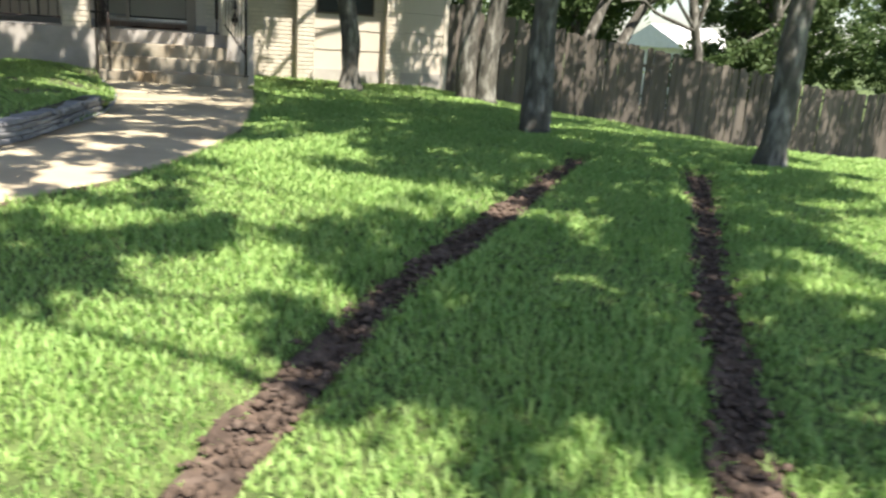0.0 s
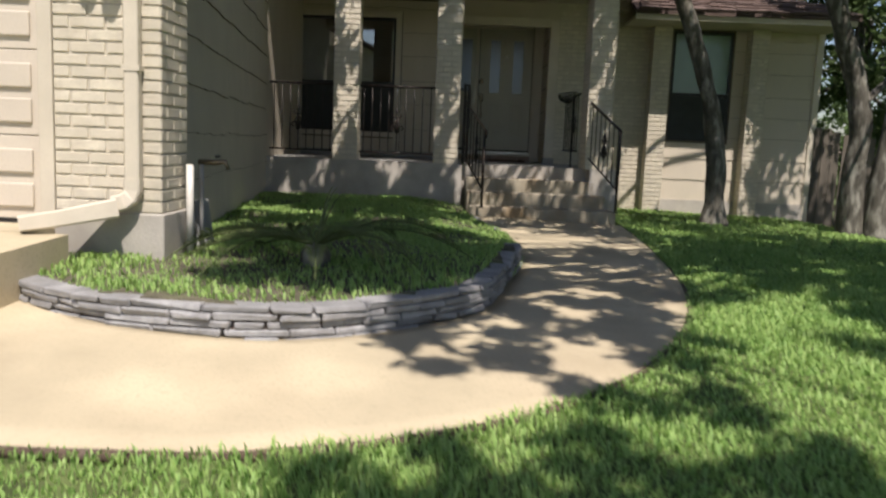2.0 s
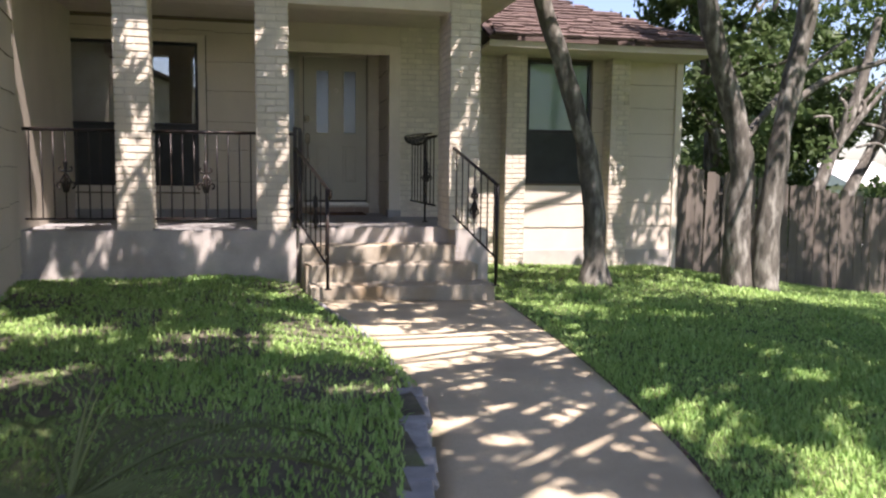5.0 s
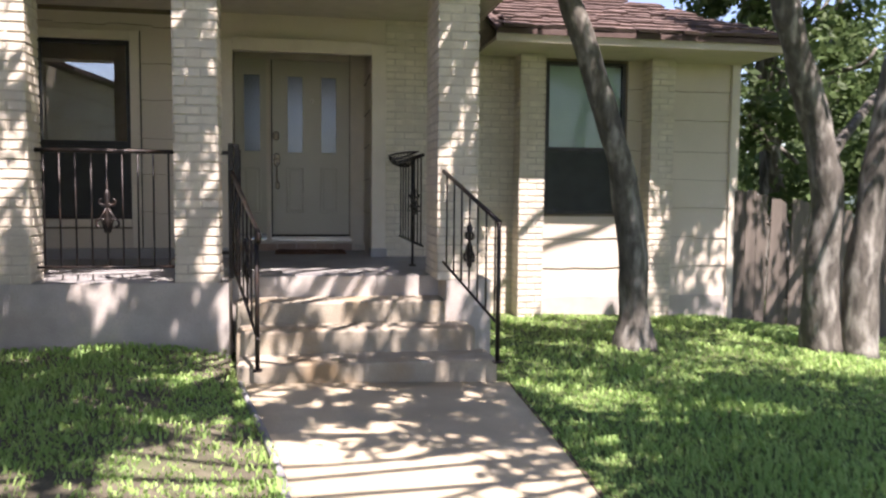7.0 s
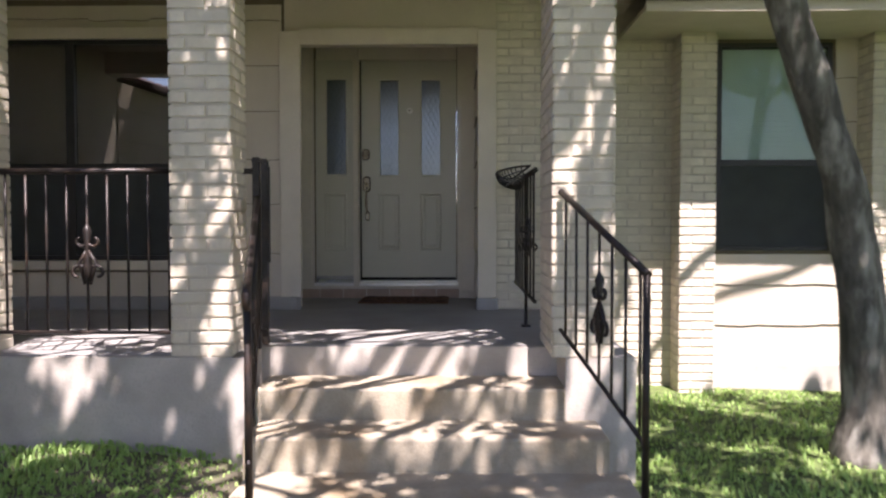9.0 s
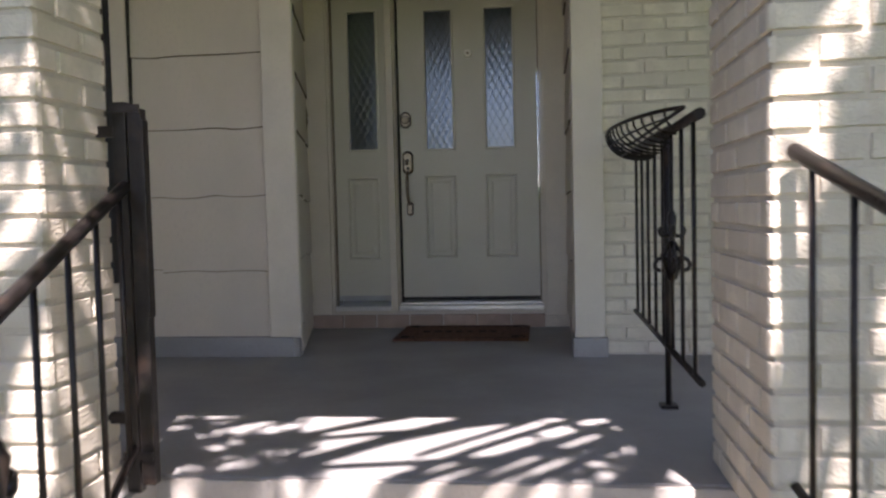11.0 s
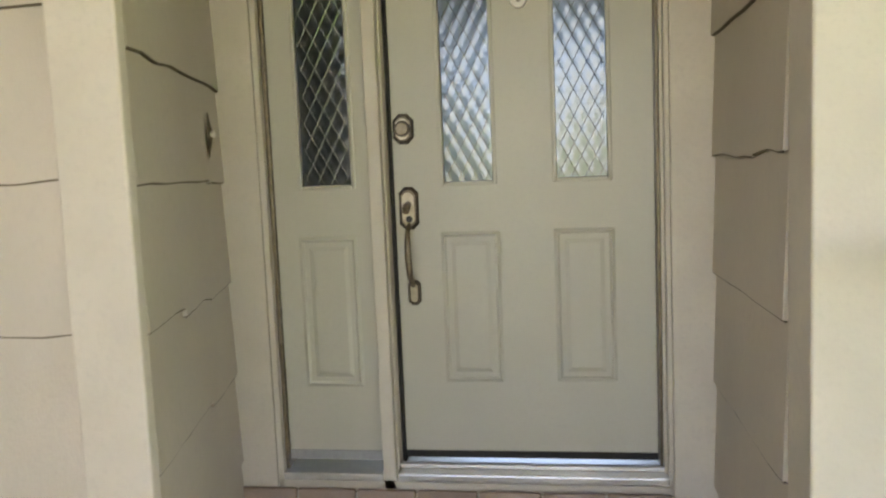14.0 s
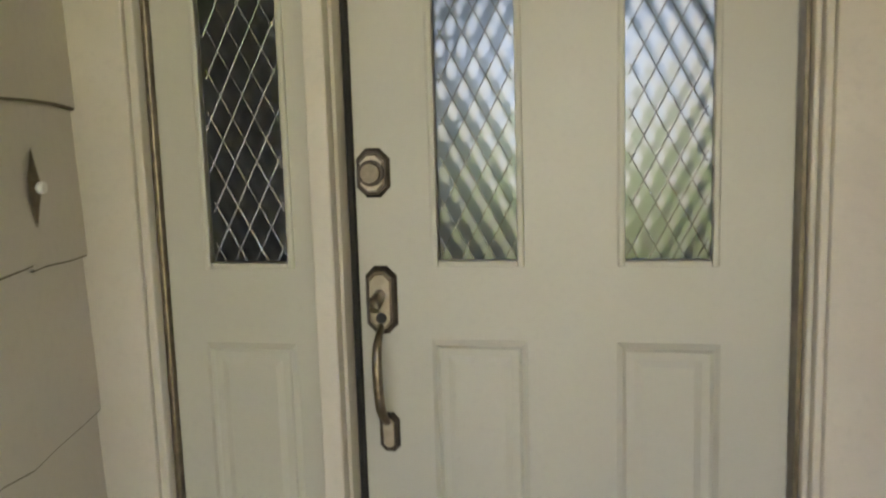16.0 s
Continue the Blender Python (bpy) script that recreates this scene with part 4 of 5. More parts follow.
# ---- ironwork ----
def scroll(bm, o, u, s=1.0):
    """Cast scroll ornament round an upright; u runs along the rail."""
    up_ = Vector((0, 0, 1))
    for sg in (1, -1):
        for z0, r0, turn in ((-0.075, 0.042, 1), (0.06, 0.03, -1)):
            pts = []
            for a in np.linspace(0, 4.6, 16):
                rr = r0 * (1 - a / 6.5)
                pts.append(o + u * (sg * (r0 * 0.95 + rr * math.cos(math.pi - a)) * s) + up_ * ((z0 + turn * rr * math.sin(a)) * s))
            tube(bm, pts, 0.0075 * s, 6)
        tube(bm, [o + u * sg * 0.003 + up_ * 0.02 * s, o + u * sg * 0.035 * s - up_ * 0.03 * s, o + u * sg * 0.01 * s - up_ * 0.12 * s], 0.008 * s, 6)
    tube(bm, [o + up_ * 0.13 * s, o + up_ * 0.10 * s, o + up_ * 0.03 * s, o - up_ * 0.05 * s, o - up_ * 0.13 * s], [0.006, 0.018 * s, 0.010, 0.02 * s, 0.006], 8)
    return bm


def railing(name, a, b, drop, bars, label, posts=(), ornament=None, end_curl=False, cross=False):
    """Iron rail with top bar from a to b, a bottom bar that much lower, bars between; posts: (share, foot height)."""
    a, b = Vector(a), Vector(b)
    rail = thing(name, (a.x, a.y, min(a.z, b.z) - drop), label, "railing", group="porch railings")
    u = Vector((b.x - a.x, b.y - a.y, 0)).normalized()
    top = bmesh.new()
    pts = [a, b]
    if end_curl:
        pts = [a, a.lerp(b, 0.98)] + [b + u * (0.02 + 0.035 * math.sin(k)) + Vector((0, 0, -0.035 * (1 - math.cos(k)))) for k in (0.4, 1.0, 1.7, 2.5, 3.2)]
    tube(top, pts, 0.017, 8)
    part("handrail", top, M_IRON, rail)
    part("bottom_bar", bar(a - Vector((0, 0, drop)), b - Vector((0, 0, drop)), 0.011, 6), M_IRON, rail)
    for k in range(bars):
        p = a.lerp(b, (k + 0.5) / bars)
        part("baluster", bar(p - Vector((0, 0, drop)), p, 0.0075, 5), M_IRON, rail)
        if ornament is not None and k == ornament:
            cast = scroll(bmesh.new(), p - Vector((0, 0, drop * 0.52)), u, 1.0 if cross else 1.3)
            if cross:
                scroll(cast, p - Vector((0, 0, drop * 0.52)), Vector((-u.y, u.x, 0)), 0.95)
            part("scroll_ornament", cast, M_IRON, rail, "black cast scroll ornament")
    for share, z in posts:
        p = a.lerp(b, share)
        part("post", bar(Vector((p.x, p.y, z)), p + Vector((0, 0, 0.01)), 0.016 if end_curl or z < 0.8 else 0.011, 8), M_IRON, rail)
        part("post_foot", bx(p.x - 0.03, p.x + 0.03, p.y - 0.03, p.y + 0.03, z, z + 0.012), M_IRON, rail)
    return rail


railing("stair_railing", (2.59, 10.75, 1.75), (2.83, 9.90, 1.385), 0.70, 7, "black wrought iron stair railing with a scroll ornament", posts=((0.985, 0.425),), ornament=3)
railing("stair_railing", (0.97, 11.06, 1.74), (1.235, 9.82, 1.33), 0.70, 7, "black wrought iron stair railing with a curled lower end", posts=((0.97, 0.425),), ornament=4, end_curl=True)
railing("porch_railing", (-0.40, 10.92, 1.87), (0.585, 10.92, 1.87), 0.86, 9, "black iron porch railing between two brick columns", ornament=4)
railing("porch_railing", (-1.58, 10.92, 1.87), (-0.73, 10.92, 1.87), 0.86, 8, "black iron porch railing between column and house wall", ornament=3)
railing("porch_railing", (2.52, 13.0, 1.90), (2.52, 11.36, 1.90), 0.77, 8, "black iron porch railing with basket and scroll ornament", posts=((0.62, FL + 0.006),), ornament=5, cross=True)


def gate():
    g = thing("folding_gate", (1.0, 11.02, FL), "black iron safety gate folded flat against its post", "gate")
    z0, z1 = FL + 0.03, 1.95
    for k, (x, y, top) in enumerate(((0.972, 11.03, z1), (1.020, 11.02, z1 - 0.02))):
        part("slat", bx(x - 0.019, x + 0.019, y - 0.012, y + 0.02, z0 if k else FL + 0.004, top, bevel=0.003), M_IRON, g)
    for z in (1.0, 1.92):
        part("pivot_bar", bx(0.955, 1.038, 11.001, 11.006, z, z + 0.02), M_IRON, g)
    part("latch_plate", bx(1.0405, 1.049, 11.0, 11.03, 1.38, 1.9, bevel=0.003), M_IRON, g)
    for z in (1.09, 1.86):
        part("hinge", bx(0.90, 0.952, 11.03, 11.05, z, z + 0.03), M_IRON, g)


gate()


def wire_basket():
    k_ = thing("wire_basket", (2.42, 12.6, 1.9), "empty black wire hay basket planter hung on the railing", "planter")
    y0, y1, top = 11.5, 12.95, 1.935
    rim = [(2.50, y0, top)] + [(2.50 - 0.165 * math.sin(math.pi * s) ** 0.6, y0 + (y1 - y0) * s, top) for s in np.linspace(0.03, 0.97, 18)] + [(2.50, y1, top), (2.50, y0, top)]
    part("rim", tube(bmesh.new(), rim, 0.007, 5), M_IRON, k_)
    for s in np.linspace(0.04, 0.96, 19):
        d = 0.165 * math.sin(math.pi * s) ** 0.6
        y = y0 + (y1 - y0) * s
        pts = [(2.50 - d * math.cos(a), y + 0.02 * math.sin(2 * a), top - (0.05 + 0.06 * math.sin(math.pi * s)) * math.sin(a)) for a in np.linspace(0, math.pi / 2, 7)]
        part("wire", tube(bmesh.new(), pts, 0.004, 4), M_IRON, k_)
    for f_ in (0.45, 0.8):
        pts = [(2.50 - 0.165 * math.sin(math.pi * s) ** 0.6 * math.sqrt(1 - f_ * f_), y0 + (y1 - y0) * s, top - f_ * (0.05 + 0.06 * math.sin(math.pi * s))) for s in np.linspace(0.05, 0.95, 14)]
        part("wire_ring", tube(bmesh.new(), pts, 0.004, 4), M_IRON, k_)


wire_basket()


def house_number():
    cu = bpy.data.curves.new("number_text", "FONT")
    cu.body, cu.size, cu.extrude, cu.space_character = "1807", 0.17, 0.006, 1.15
    tmp = bpy.data.objects.new("number_tmp", cu)
    me = bpy.data.meshes.new_from_object(tmp)
    me.materials.clear()
    me.materials.append(M_NUM)
    ob = new("house_number", me)
    ob.matrix_basis = pose(-0.02, FRONT + 0.044, 3.235, 90, 0, 0)
    bpy.data.objects.remove(tmp)
    tagged(ob, "black house number 1807 on the porch beam", "house number")


house_number()

# ---- garage ----
GX, GY = -0.71, 4.88
garage = solo("wall_garage", bx(-1.33, GX - 0.012, GY + 0.012, 5.31, 0.2, 3.12), M_MORTAR, "cream painted brick pier at the garage corner", "wall", kind="structure")
solo("garage_footing", bx(-1.335, GX + 0.015, GY - 0.015, 5.33, 0.1, 0.70, bevel=0.01), M_PLINTH, "painted concrete footing under the garage brick", "footing", kind="structure")
bm = bmesh.new()
vs = [bm.verts.new(p) for p in ((-0.86, 5.30, 0.2), (-1.60, 10.77, 0.2), (-2.4, 10.77, 0.2), (-2.4, 5.30, 0.2))]
f = bm.faces.new(vs)
up = bmesh.ops.extrude_face_region(bm, geom=[f])
bmesh.ops.translate(bm, verts=[v for v in up["geom"] if isinstance(v, bmesh.types.BMVert)], vec=(0, 0, 2.92))
bmesh.ops.recalc_face_normals(bm, faces=bm.faces)
wall_gs = solo("wall_garage_side", bm, M_SIDING, "shaded beige siding wall along the planting bed", "wall", kind="structure")
shakes(wall_gs, (-0.86, 5.31), (-1.60, 10.77), 0.5, 3.1, 0.335, 21)
solo("wall_porch_end", bx(-2.4, -1.60, 10.775, 13.03, 0.2, 4.1), M_SIDING, "beige siding wall closing the end of the porch", "wall", kind="structure")
gd = thing("garage_door", (-3.8, GY + 0.1, 0.4), "cream painted sectional garage door", "garage door", kind="structure")
for k in range(4):
    z0 = 0.63 + k * 0.49
    part("panel", bx(-6.3, -1.42, GY + 0.09, GY + 0.13, z0, z0 + 0.484, bevel=0.004), M_PANEL, gd)
    for z1, h in ((z0 + 0.07, 0.14), (z0 + 0.27, 0.14)):
        for n_ in range(4):
            x0 = -6.2 + n_ * 1.2
            if k == 3 and z1 > z0 + 0.1:
                w_ = part("window", bx(x0, x0 + 1.1, GY + 0.084, GY + 0.0895, z1, z1 + 0.16), M_SCREEN, gd, "narrow grey window")
                part("window_frame", bx(x0 - 0.03, x0 + 1.13, GY + 0.086, GY + 0.0893, z1 - 0.03, z1 - 0.001, bevel=0.001), M_PANEL, w_)
            else:
                part("raised_field", bx(x0, x0 + 1.1, GY + 0.072, GY + 0.0895, z1, z1 + h, bevel=0.008), M_PANEL, gd)
part("bottom_seal", bx(-6.3, -1.42, GY + 0.085, GY + 0.13, 0.605, 0.629), M_SEAL, gd, "black rubber seal")
solo("trim_garage_door", bx(-1.419, -1.334, GY - 0.004, GY + 0.2, 0.58, 3.1, bevel=0.006), M_TRIM, "cream painted trim beside the garage door", "trim", kind="structure")
solo("garage_lintel", bx(-6.3, -1.42, GY, GY + 0.3, 2.59, 3.12), M_TRIM, "cream painted wall over the garage door", "wall", kind="structure")
bm = bmesh.new()
side_a = [bm.verts.new(v) for v in ((-1.11, 2.6, 0.05), (-1.11, 4.58, 0.05), (-1.11, 4.58, 0.60), (-1.11, 3.95, 0.585), (-1.11, 2.6, 0.235))]
side_b = [bm.verts.new((-9, v.co.y, v.co.z)) for v in side_a]
bm.faces.new(side_a)
bm.faces.new(side_b[::-1])
for k in range(5):
    bm.faces.new((side_a[k], side_b[k], side_b[(k + 1) % 5], side_a[(k + 1) % 5]))
box(bm, -9, -1.34, 4.581, GY + 0.2, 0.05, 0.603)
bmesh.ops.recalc_face_normals(bm, faces=bm.faces)
solo("garage_apron", bm, M_WALK, "tan concrete apron rising to the garage door", "pavement", kind="structure")
solo("garage_far_pier", bx(-9, -6.3, GY, GY + 0.3, 0.2, 3.12), M_BRICK, "plain brick pier beyond the garage door", "wall", kind="structure")
slab("roof_garage", [(-9, 4.5, 3.1), (-0.55, 4.5, 3.1), (-4.6, 7.9, 4.25), (-9, 7.9, 4.25)], 0.06, "brown shingled garage roof")
slab("roof_garage_side", [(-0.55, 4.5, 3.1), (-1.35, 10.4, 3.1), (-4.6, 10.4, 4.25), (-4.6, 7.9, 4.25)], 0.06, "brown shingled slope of the garage roof")
slab("roof_garage_back", [(-9, 7.9, 4.25), (-4.6, 7.9, 4.25), (-4.6, 10.4, 4.25), (-9, 10.4, 4.25)], 0.06, "brown shingled top of the garage roof")


def square_pipe(bm, pts, sizes):
    """A flat-sided pipe through points; sizes give half width across and half depth."""
    rings = []
    pts = [Vector(p) for p in pts]
    for i, p in enumerate(pts):
        d = (pts[min(i + 1, len(pts) - 1)] - pts[max(i - 1, 0)]).normalized()
        v = Vector((0, -1, 0)) - d * d.dot(Vector((0, -1, 0)))
        v.normalize()
        u = d.cross(v)
        w, h = sizes[i]
        rings.append([bm.verts.new(p + u * (w * a_) + v * (h * b_)) for a_, b_ in ((-1, -0.8), (-0.8, -1), (0.8, -1), (1, -0.8), (1, 0.8), (0.8, 1), (-0.8, 1), (-1, 0.8))])
    for r0, r1 in zip(rings, rings[1:]):
        for k in range(8):
            bm.faces.new((r0[k], r0[(k + 1) % 8], r1[(k + 1) % 8], r1[k]))
    bm.faces.new(rings[0][::-1])
    bm.faces.new(rings[-1])
    bmesh.ops.recalc_face_normals(bm, faces=bm.faces)
    return bm


def downspout():
    d = thing("downspout", (-0.86, GY - 0.05, 0.6), "cream painted square downspout bent towards the garage apron", "downspout")
    part("pipe", square_pipe(bmesh.new(), [(-0.86, GY - 0.035, 3.09), (-0.86, GY - 0.035, 0.86)], [(0.042, 0.032)] * 2), M_TRIM, d)
    part("elbow", square_pipe(bmesh.new(), [(-0.86, GY - 0.037, 0.90), (-0.86, GY - 0.04, 0.83), (-0.875, GY - 0.05, 0.79), (-0.91, GY - 0.065, 0.765), (-0.96, GY - 0.085, 0.752)], [(0.046, 0.036)] * 5), M_TRIM, d)
    part("outlet_box", square_pipe(bmesh.new(), [(-0.93, GY - 0.10, 0.735), (-1.22, GY - 0.26, 0.672), (-1.36, GY - 0.33, 0.650)], [(0.055, 0.065), (0.045, 0.075), (0.042, 0.075)]), M_TRIM, d, "flat cream outlet box")
    for z in (1.5, 3.0):
        part("strap", bx(-0.912, -0.808, GY - 0.072, GY, z, z + 0.03), M_TRIM, d)


def floodlight():
    """Twin lamp heads hung below the garage eave."""
    f_ = thing("floodlight", (-0.98, 4.56, 3.08), "twin cream outdoor floodlight hung under the garage eave", "floodlight")
    part("mounting_plate", tube(bmesh.new(), [(-0.98, 4.56, 3.095), (-0.98, 4.56, 3.06)], [0.06, 0.055], 16), M_TRIM, f_)
    for dx, dz in ((-0.065, 0.05), (0.06, 0.0)):
        x = -0.98 + dx
        head = part("lamp_head", tube(bmesh.new(), [(x, 4.56, 2.76 + dz), (x, 4.565, 2.68 + dz), (x, 4.57, 2.58 + dz), (x + 0.005, 4.575, 2.48 + dz), (x + 0.01, 4.578, 2.41 + dz)], [0.022, 0.04, 0.052, 0.056, 0.03], 14), M_TRIM, f_)
        part("arm", tube(bmesh.new(), [(-0.98 + dx * 0.3, 4.56, 3.07), (-0.98 + dx * 0.8, 4.56, 2.9), (x, 4.56, 2.75 + dz)], 0.011, 8), M_TRIM, head)


floodlight()
downspout()


def spigot():
    s = thing("garden_tap", (-0.60, 5.3, 0.45), "white standpipe with brass garden tap by the garage corner", "garden tap")
    part("pipe", tube(bmesh.new(), [(-0.66, 5.2, 0.40), (-0.66, 5.2, 0.98)], 0.022, 10), M_PVC, s)
    part("riser", tube(bmesh.new(), [(-0.64, 5.36, 0.42), (-0.64, 5.36, 1.0)], 0.014, 8), M_BOX, s)
    part("tap_body", tube(bmesh.new(), [(-0.66, 5.36, 0.99), (-0.56, 5.36, 0.99), (-0.49, 5.36, 1.0), (-0.47, 5.36, 0.95)], [0.016, 0.02, 0.015, 0.013], 8), M_BRASS, s)
    part("tap_handle", tube(bmesh.new(), [(-0.54, 5.32, 1.03), (-0.54, 5.40, 1.03)], 0.009, 6), M_IRON, s)


spigot()
bm = bx(-0.05, 0.05, -0.09, 0.09, 0, 0.32, bevel=0.012)
bmesh.ops.transform(bm, verts=bm.verts, matrix=pose(-0.68, 5.52, 0.42, 0, -8, 0))
solo("utility_box", bm, M_BOX, "grey utility box on the ground by the garage wall", "utility box", at=(-0.68, 5.52, 0.42))


# ---- fence ----
def fence():
    f_ = thing("wooden_fence", (12, 13.3, 0.0), "weathered grey wooden picket privacy fence", "fence")
    r = random.Random(8)
    shared = {}
    for k in range(6):
        bm = bmesh.new()
        w, h, t = 0.135, 1.52, 0.018
        ear = 0.025
        prof = [(-w / 2, 0), (w / 2, 0), (w / 2, h - ear), (w / 2 - ear, h), (-w / 2 + ear, h), (-w / 2, h - ear)]
        bow = r.uniform(-0.012, 0.012)
        a = [bm.verts.new((x + bow * z / h, -t / 2, z)) for x, z in prof]
        b = [bm.verts.new((x + bow * z / h, t / 2, z)) for x, z in prof]
        bm.faces.new(a)
        bm.faces.new(b[::-1])
        for i in range(6):
            bm.faces.new((a[(i + 1) % 6], a[i], b[i], b[(i + 1) % 6]))
        shared[k] = mesh_of("picket", bm, M_FENCE)
    fresh = shared[0].copy()
    fresh.materials[0] = M_FENCE_NEW
    x = 6.58
    n_ = 0
    while x < 24:
        z = float(plain_z(x, 13.3))
        ob = new("picket", fresh if 76 <= n_ <= 77 else shared[r.randrange(6)])
        ob.parent = f_
        ob.location = Vector((x, 13.30 + r.uniform(-0.012, 0.012), z + r.uniform(-0.04, 0.04))) - f_.location
        ob.rotation_euler = (0, radians(r.uniform(-1.6, 1.6)), radians(r.uniform(-3, 3)))
        x += 0.143
        n_ += 1
    for x0 in np.arange(6.6, 23.5, 2.4):
        za, zb = float(plain_z(x0, 13.3)), float(plain_z(x0 + 2.4, 13.3))
        part("post", bx(x0 - 0.05, x0 + 0.05, 13.36, 13.46, za - 0.1, za + 1.45), M_FENCE, f_)
        for h in (0.3, 1.2):
            part("rail", tube(bmesh.new(), [(x0, 13.335, za + h), (x0 + 2.4, 13.335, zb + h)], 0.03, 4), M_FENCE, f_)


fence()


# ---- trees ----
def leaves(name, clumps, size, material, seed, parent, dense=1.0):
    """Many small leaves in uneven clumps: (x, y, z, radius, flatness, count)."""
    r = np.random.RandomState(seed)
    pos = []
    for x, y, z, rad, flat, n_ in clumps:
        n_ = int(n_ * dense)
        sub = r.normal(size=(max(4, n_ // 60), 3))
        sub = sub / np.linalg.norm(sub, axis=1)[:, None] * (r.rand(len(sub), 1) ** 0.5) * rad
        pick = sub[r.randint(len(sub), size=n_)] + r.normal(size=(n_, 3)) * rad * 0.13
        pick[:, 2] *= flat
        pos.append(pick + np.array([x, y, z]))
    p = np.concatenate(pos)
    n_ = len(p)
    u = r.normal(size=(n_, 3))
    u /= np.linalg.norm(u, axis=1)[:, None]
    w = np.cross(u, r.normal(size=(n_, 3)))
    w /= np.linalg.norm(w, axis=1)[:, None]
    s = size * r.uniform(0.6, 1.3, (n_, 1))
    v = np.stack([p - u * s, p + w * s * 0.42, p + u * s, p - w * s * 0.42], 1).reshape(-1, 3)
    v -= np.array(base_of(parent))
    ob = new(name, from_arrays(name, v, np.arange(4 * n_).reshape(-1, 4), material))
    ob.parent = parent
    return ob


def tree(label, foot, trunks, limbs, clumps, seed, leaf=0.075, material=None):
    t = thing("oak_tree", foot, label, "tree", group="oak trees")
    for pts, r0, r1 in trunks:
        path = smooth_path(pts, 6)
        n_ = len(path)
        rad = [(r0 + (r1 - r0) * i / (n_ - 1)) * (1.0 + 0.45 * max(0, 1 - i / 3.0)) for i in range(n_)]
        part("trunk", tube(bmesh.new(), path, rad, 14, 0.35, seed), M_BARK, t, "grey-brown furrowed bark")
    for pts, r0, r1 in limbs:
        path = smooth_path(pts, 5)
        part("limb", tube(bmesh.new(), path, [r0 + (r1 - r0) * i / (len(path) - 1) for i in range(len(path))], 8, 0.3, seed), M_BARK, t)
    if clumps:
        leaves("crown", clumps, leaf, material or M_LEAF, seed, t, 1.0 if material else 1.75)
    return t


def g(x, y):
    return float(plain_z(x, y)) - 0.03


def random_limbs(origin, targets, r0, seed):
    """Crooked limbs from a fork to the clumps that they carry."""
    r = random.Random(seed)
    out = []
    o = Vector(origin)
    for x, y, z, *_ in targets:
        e = Vector((x, y, z))
        m1, m2 = o.lerp(e, 0.35), o.lerp(e, 0.7)
        m1 += Vector((r.uniform(-.3, .3), r.uniform(-.3, .3), r.uniform(0.1, .4)))
        m2 += Vector((r.uniform(-.3, .3), r.uniform(-.3, .3), r.uniform(-.1, .3)))
        out.append(([o, m1, m2, e], r0, 0.02))
    return out


# most crown clumps hang out of view, placed by where their shade should fall
C1 = [(-0.34, 9.15, 5.3, 0.8, 0.5, 300), (0.26, 8.75, 5.3, 0.8, 0.5, 250), (-0.6, 8.3, 5.3, 0.5, 0.5, 480), (0.2, 8.2, 5.3, 0.5, 0.5, 480), (1.0, 8.3, 5.3, 0.45, 0.5, 380), (-0.2, 7.8, 5.2, 0.5, 0.5, 560), (0.6, 7.7, 5.2, 0.5, 0.5, 560), (0.3, 6.9, 5.2, 0.5, 0.5, 560), (-0.6, 7.1, 5.2, 0.5, 0.5, 480), (0.2, 6.3, 5.3, 0.6, 0.5, 620), (0.9, 5.9, 5.3, 0.55, 0.5, 560), (-0.3, 7.3, 5.3, 0.6, 0.5, 560), (0.5, 5.1, 5.3, 0.5, 0.5, 480), (2.2, 6.7, 5.3, 0.6, 0.5, 620), (3.0, 6.9, 5.3, 0.6, 0.5, 620), (1.5, 6.9, 5.3, 0.5, 0.5, 480), (3.2, 11.6, 5.3, 0.6, 0.5, 620), (6.2, 11.5, 5.3, 0.7, 0.5, 700), (-0.2, 6.9, 5.3, 0.7, 0.5, 520), (0.9, 7.4, 5.3, 0.7, 0.5, 520), (3.2, 7.6, 5.4, 0.8, 0.5, 620), (4.6, 7.7, 5.4, 0.9, 0.5, 680), (4.4, 9.2, 5.3, 0.8, 0.5, 560), (5.4, 9.6, 5.4, 0.8, 0.5, 560), (3.5, 11.1, 5.2, 0.7, 0.5, 700), (2.9, 10.2, 5.2, 0.6, 0.5, 420), (1.36, 9.25, 5.3, 0.8, 0.5, 460), (1.26, 6.45, 5.4, 0.9, 0.5, 520), (2.46, 7.45, 5.6, 1.0, 0.5, 350), (1.06, 8.15, 5.2, 0.9, 0.5, 220), (2.26, 9.05, 5.4, 1.0, 0.5, 180), (3.66, 8.65, 5.6, 1.0, 0.5, 700), (3.26, 6.45, 5.3, 0.9, 0.5, 520), (4.7, 9.5, 5.6, 0.8, 0.5, 520), (2.76, 10.45, 5.6, 0.9, 0.5, 430)]
tree("leaning slim oak with mottled grey bark before the side window", (4.42, 11.3, g(4.42, 11.3)), [([(4.42, 11.3, g(4.42, 11.3)), (4.40, 11.3, 0.9), (4.30, 11.28, 1.6), (4.12, 11.25, 2.2), (3.85, 11.2, 2.9), (3.55, 11.1, 3.7), (3.4, 10.6, 4.5)], 0.135, 0.085)],
     random_limbs((3.5, 10.9, 4.2), C1, 0.034, 3), C1, 31)
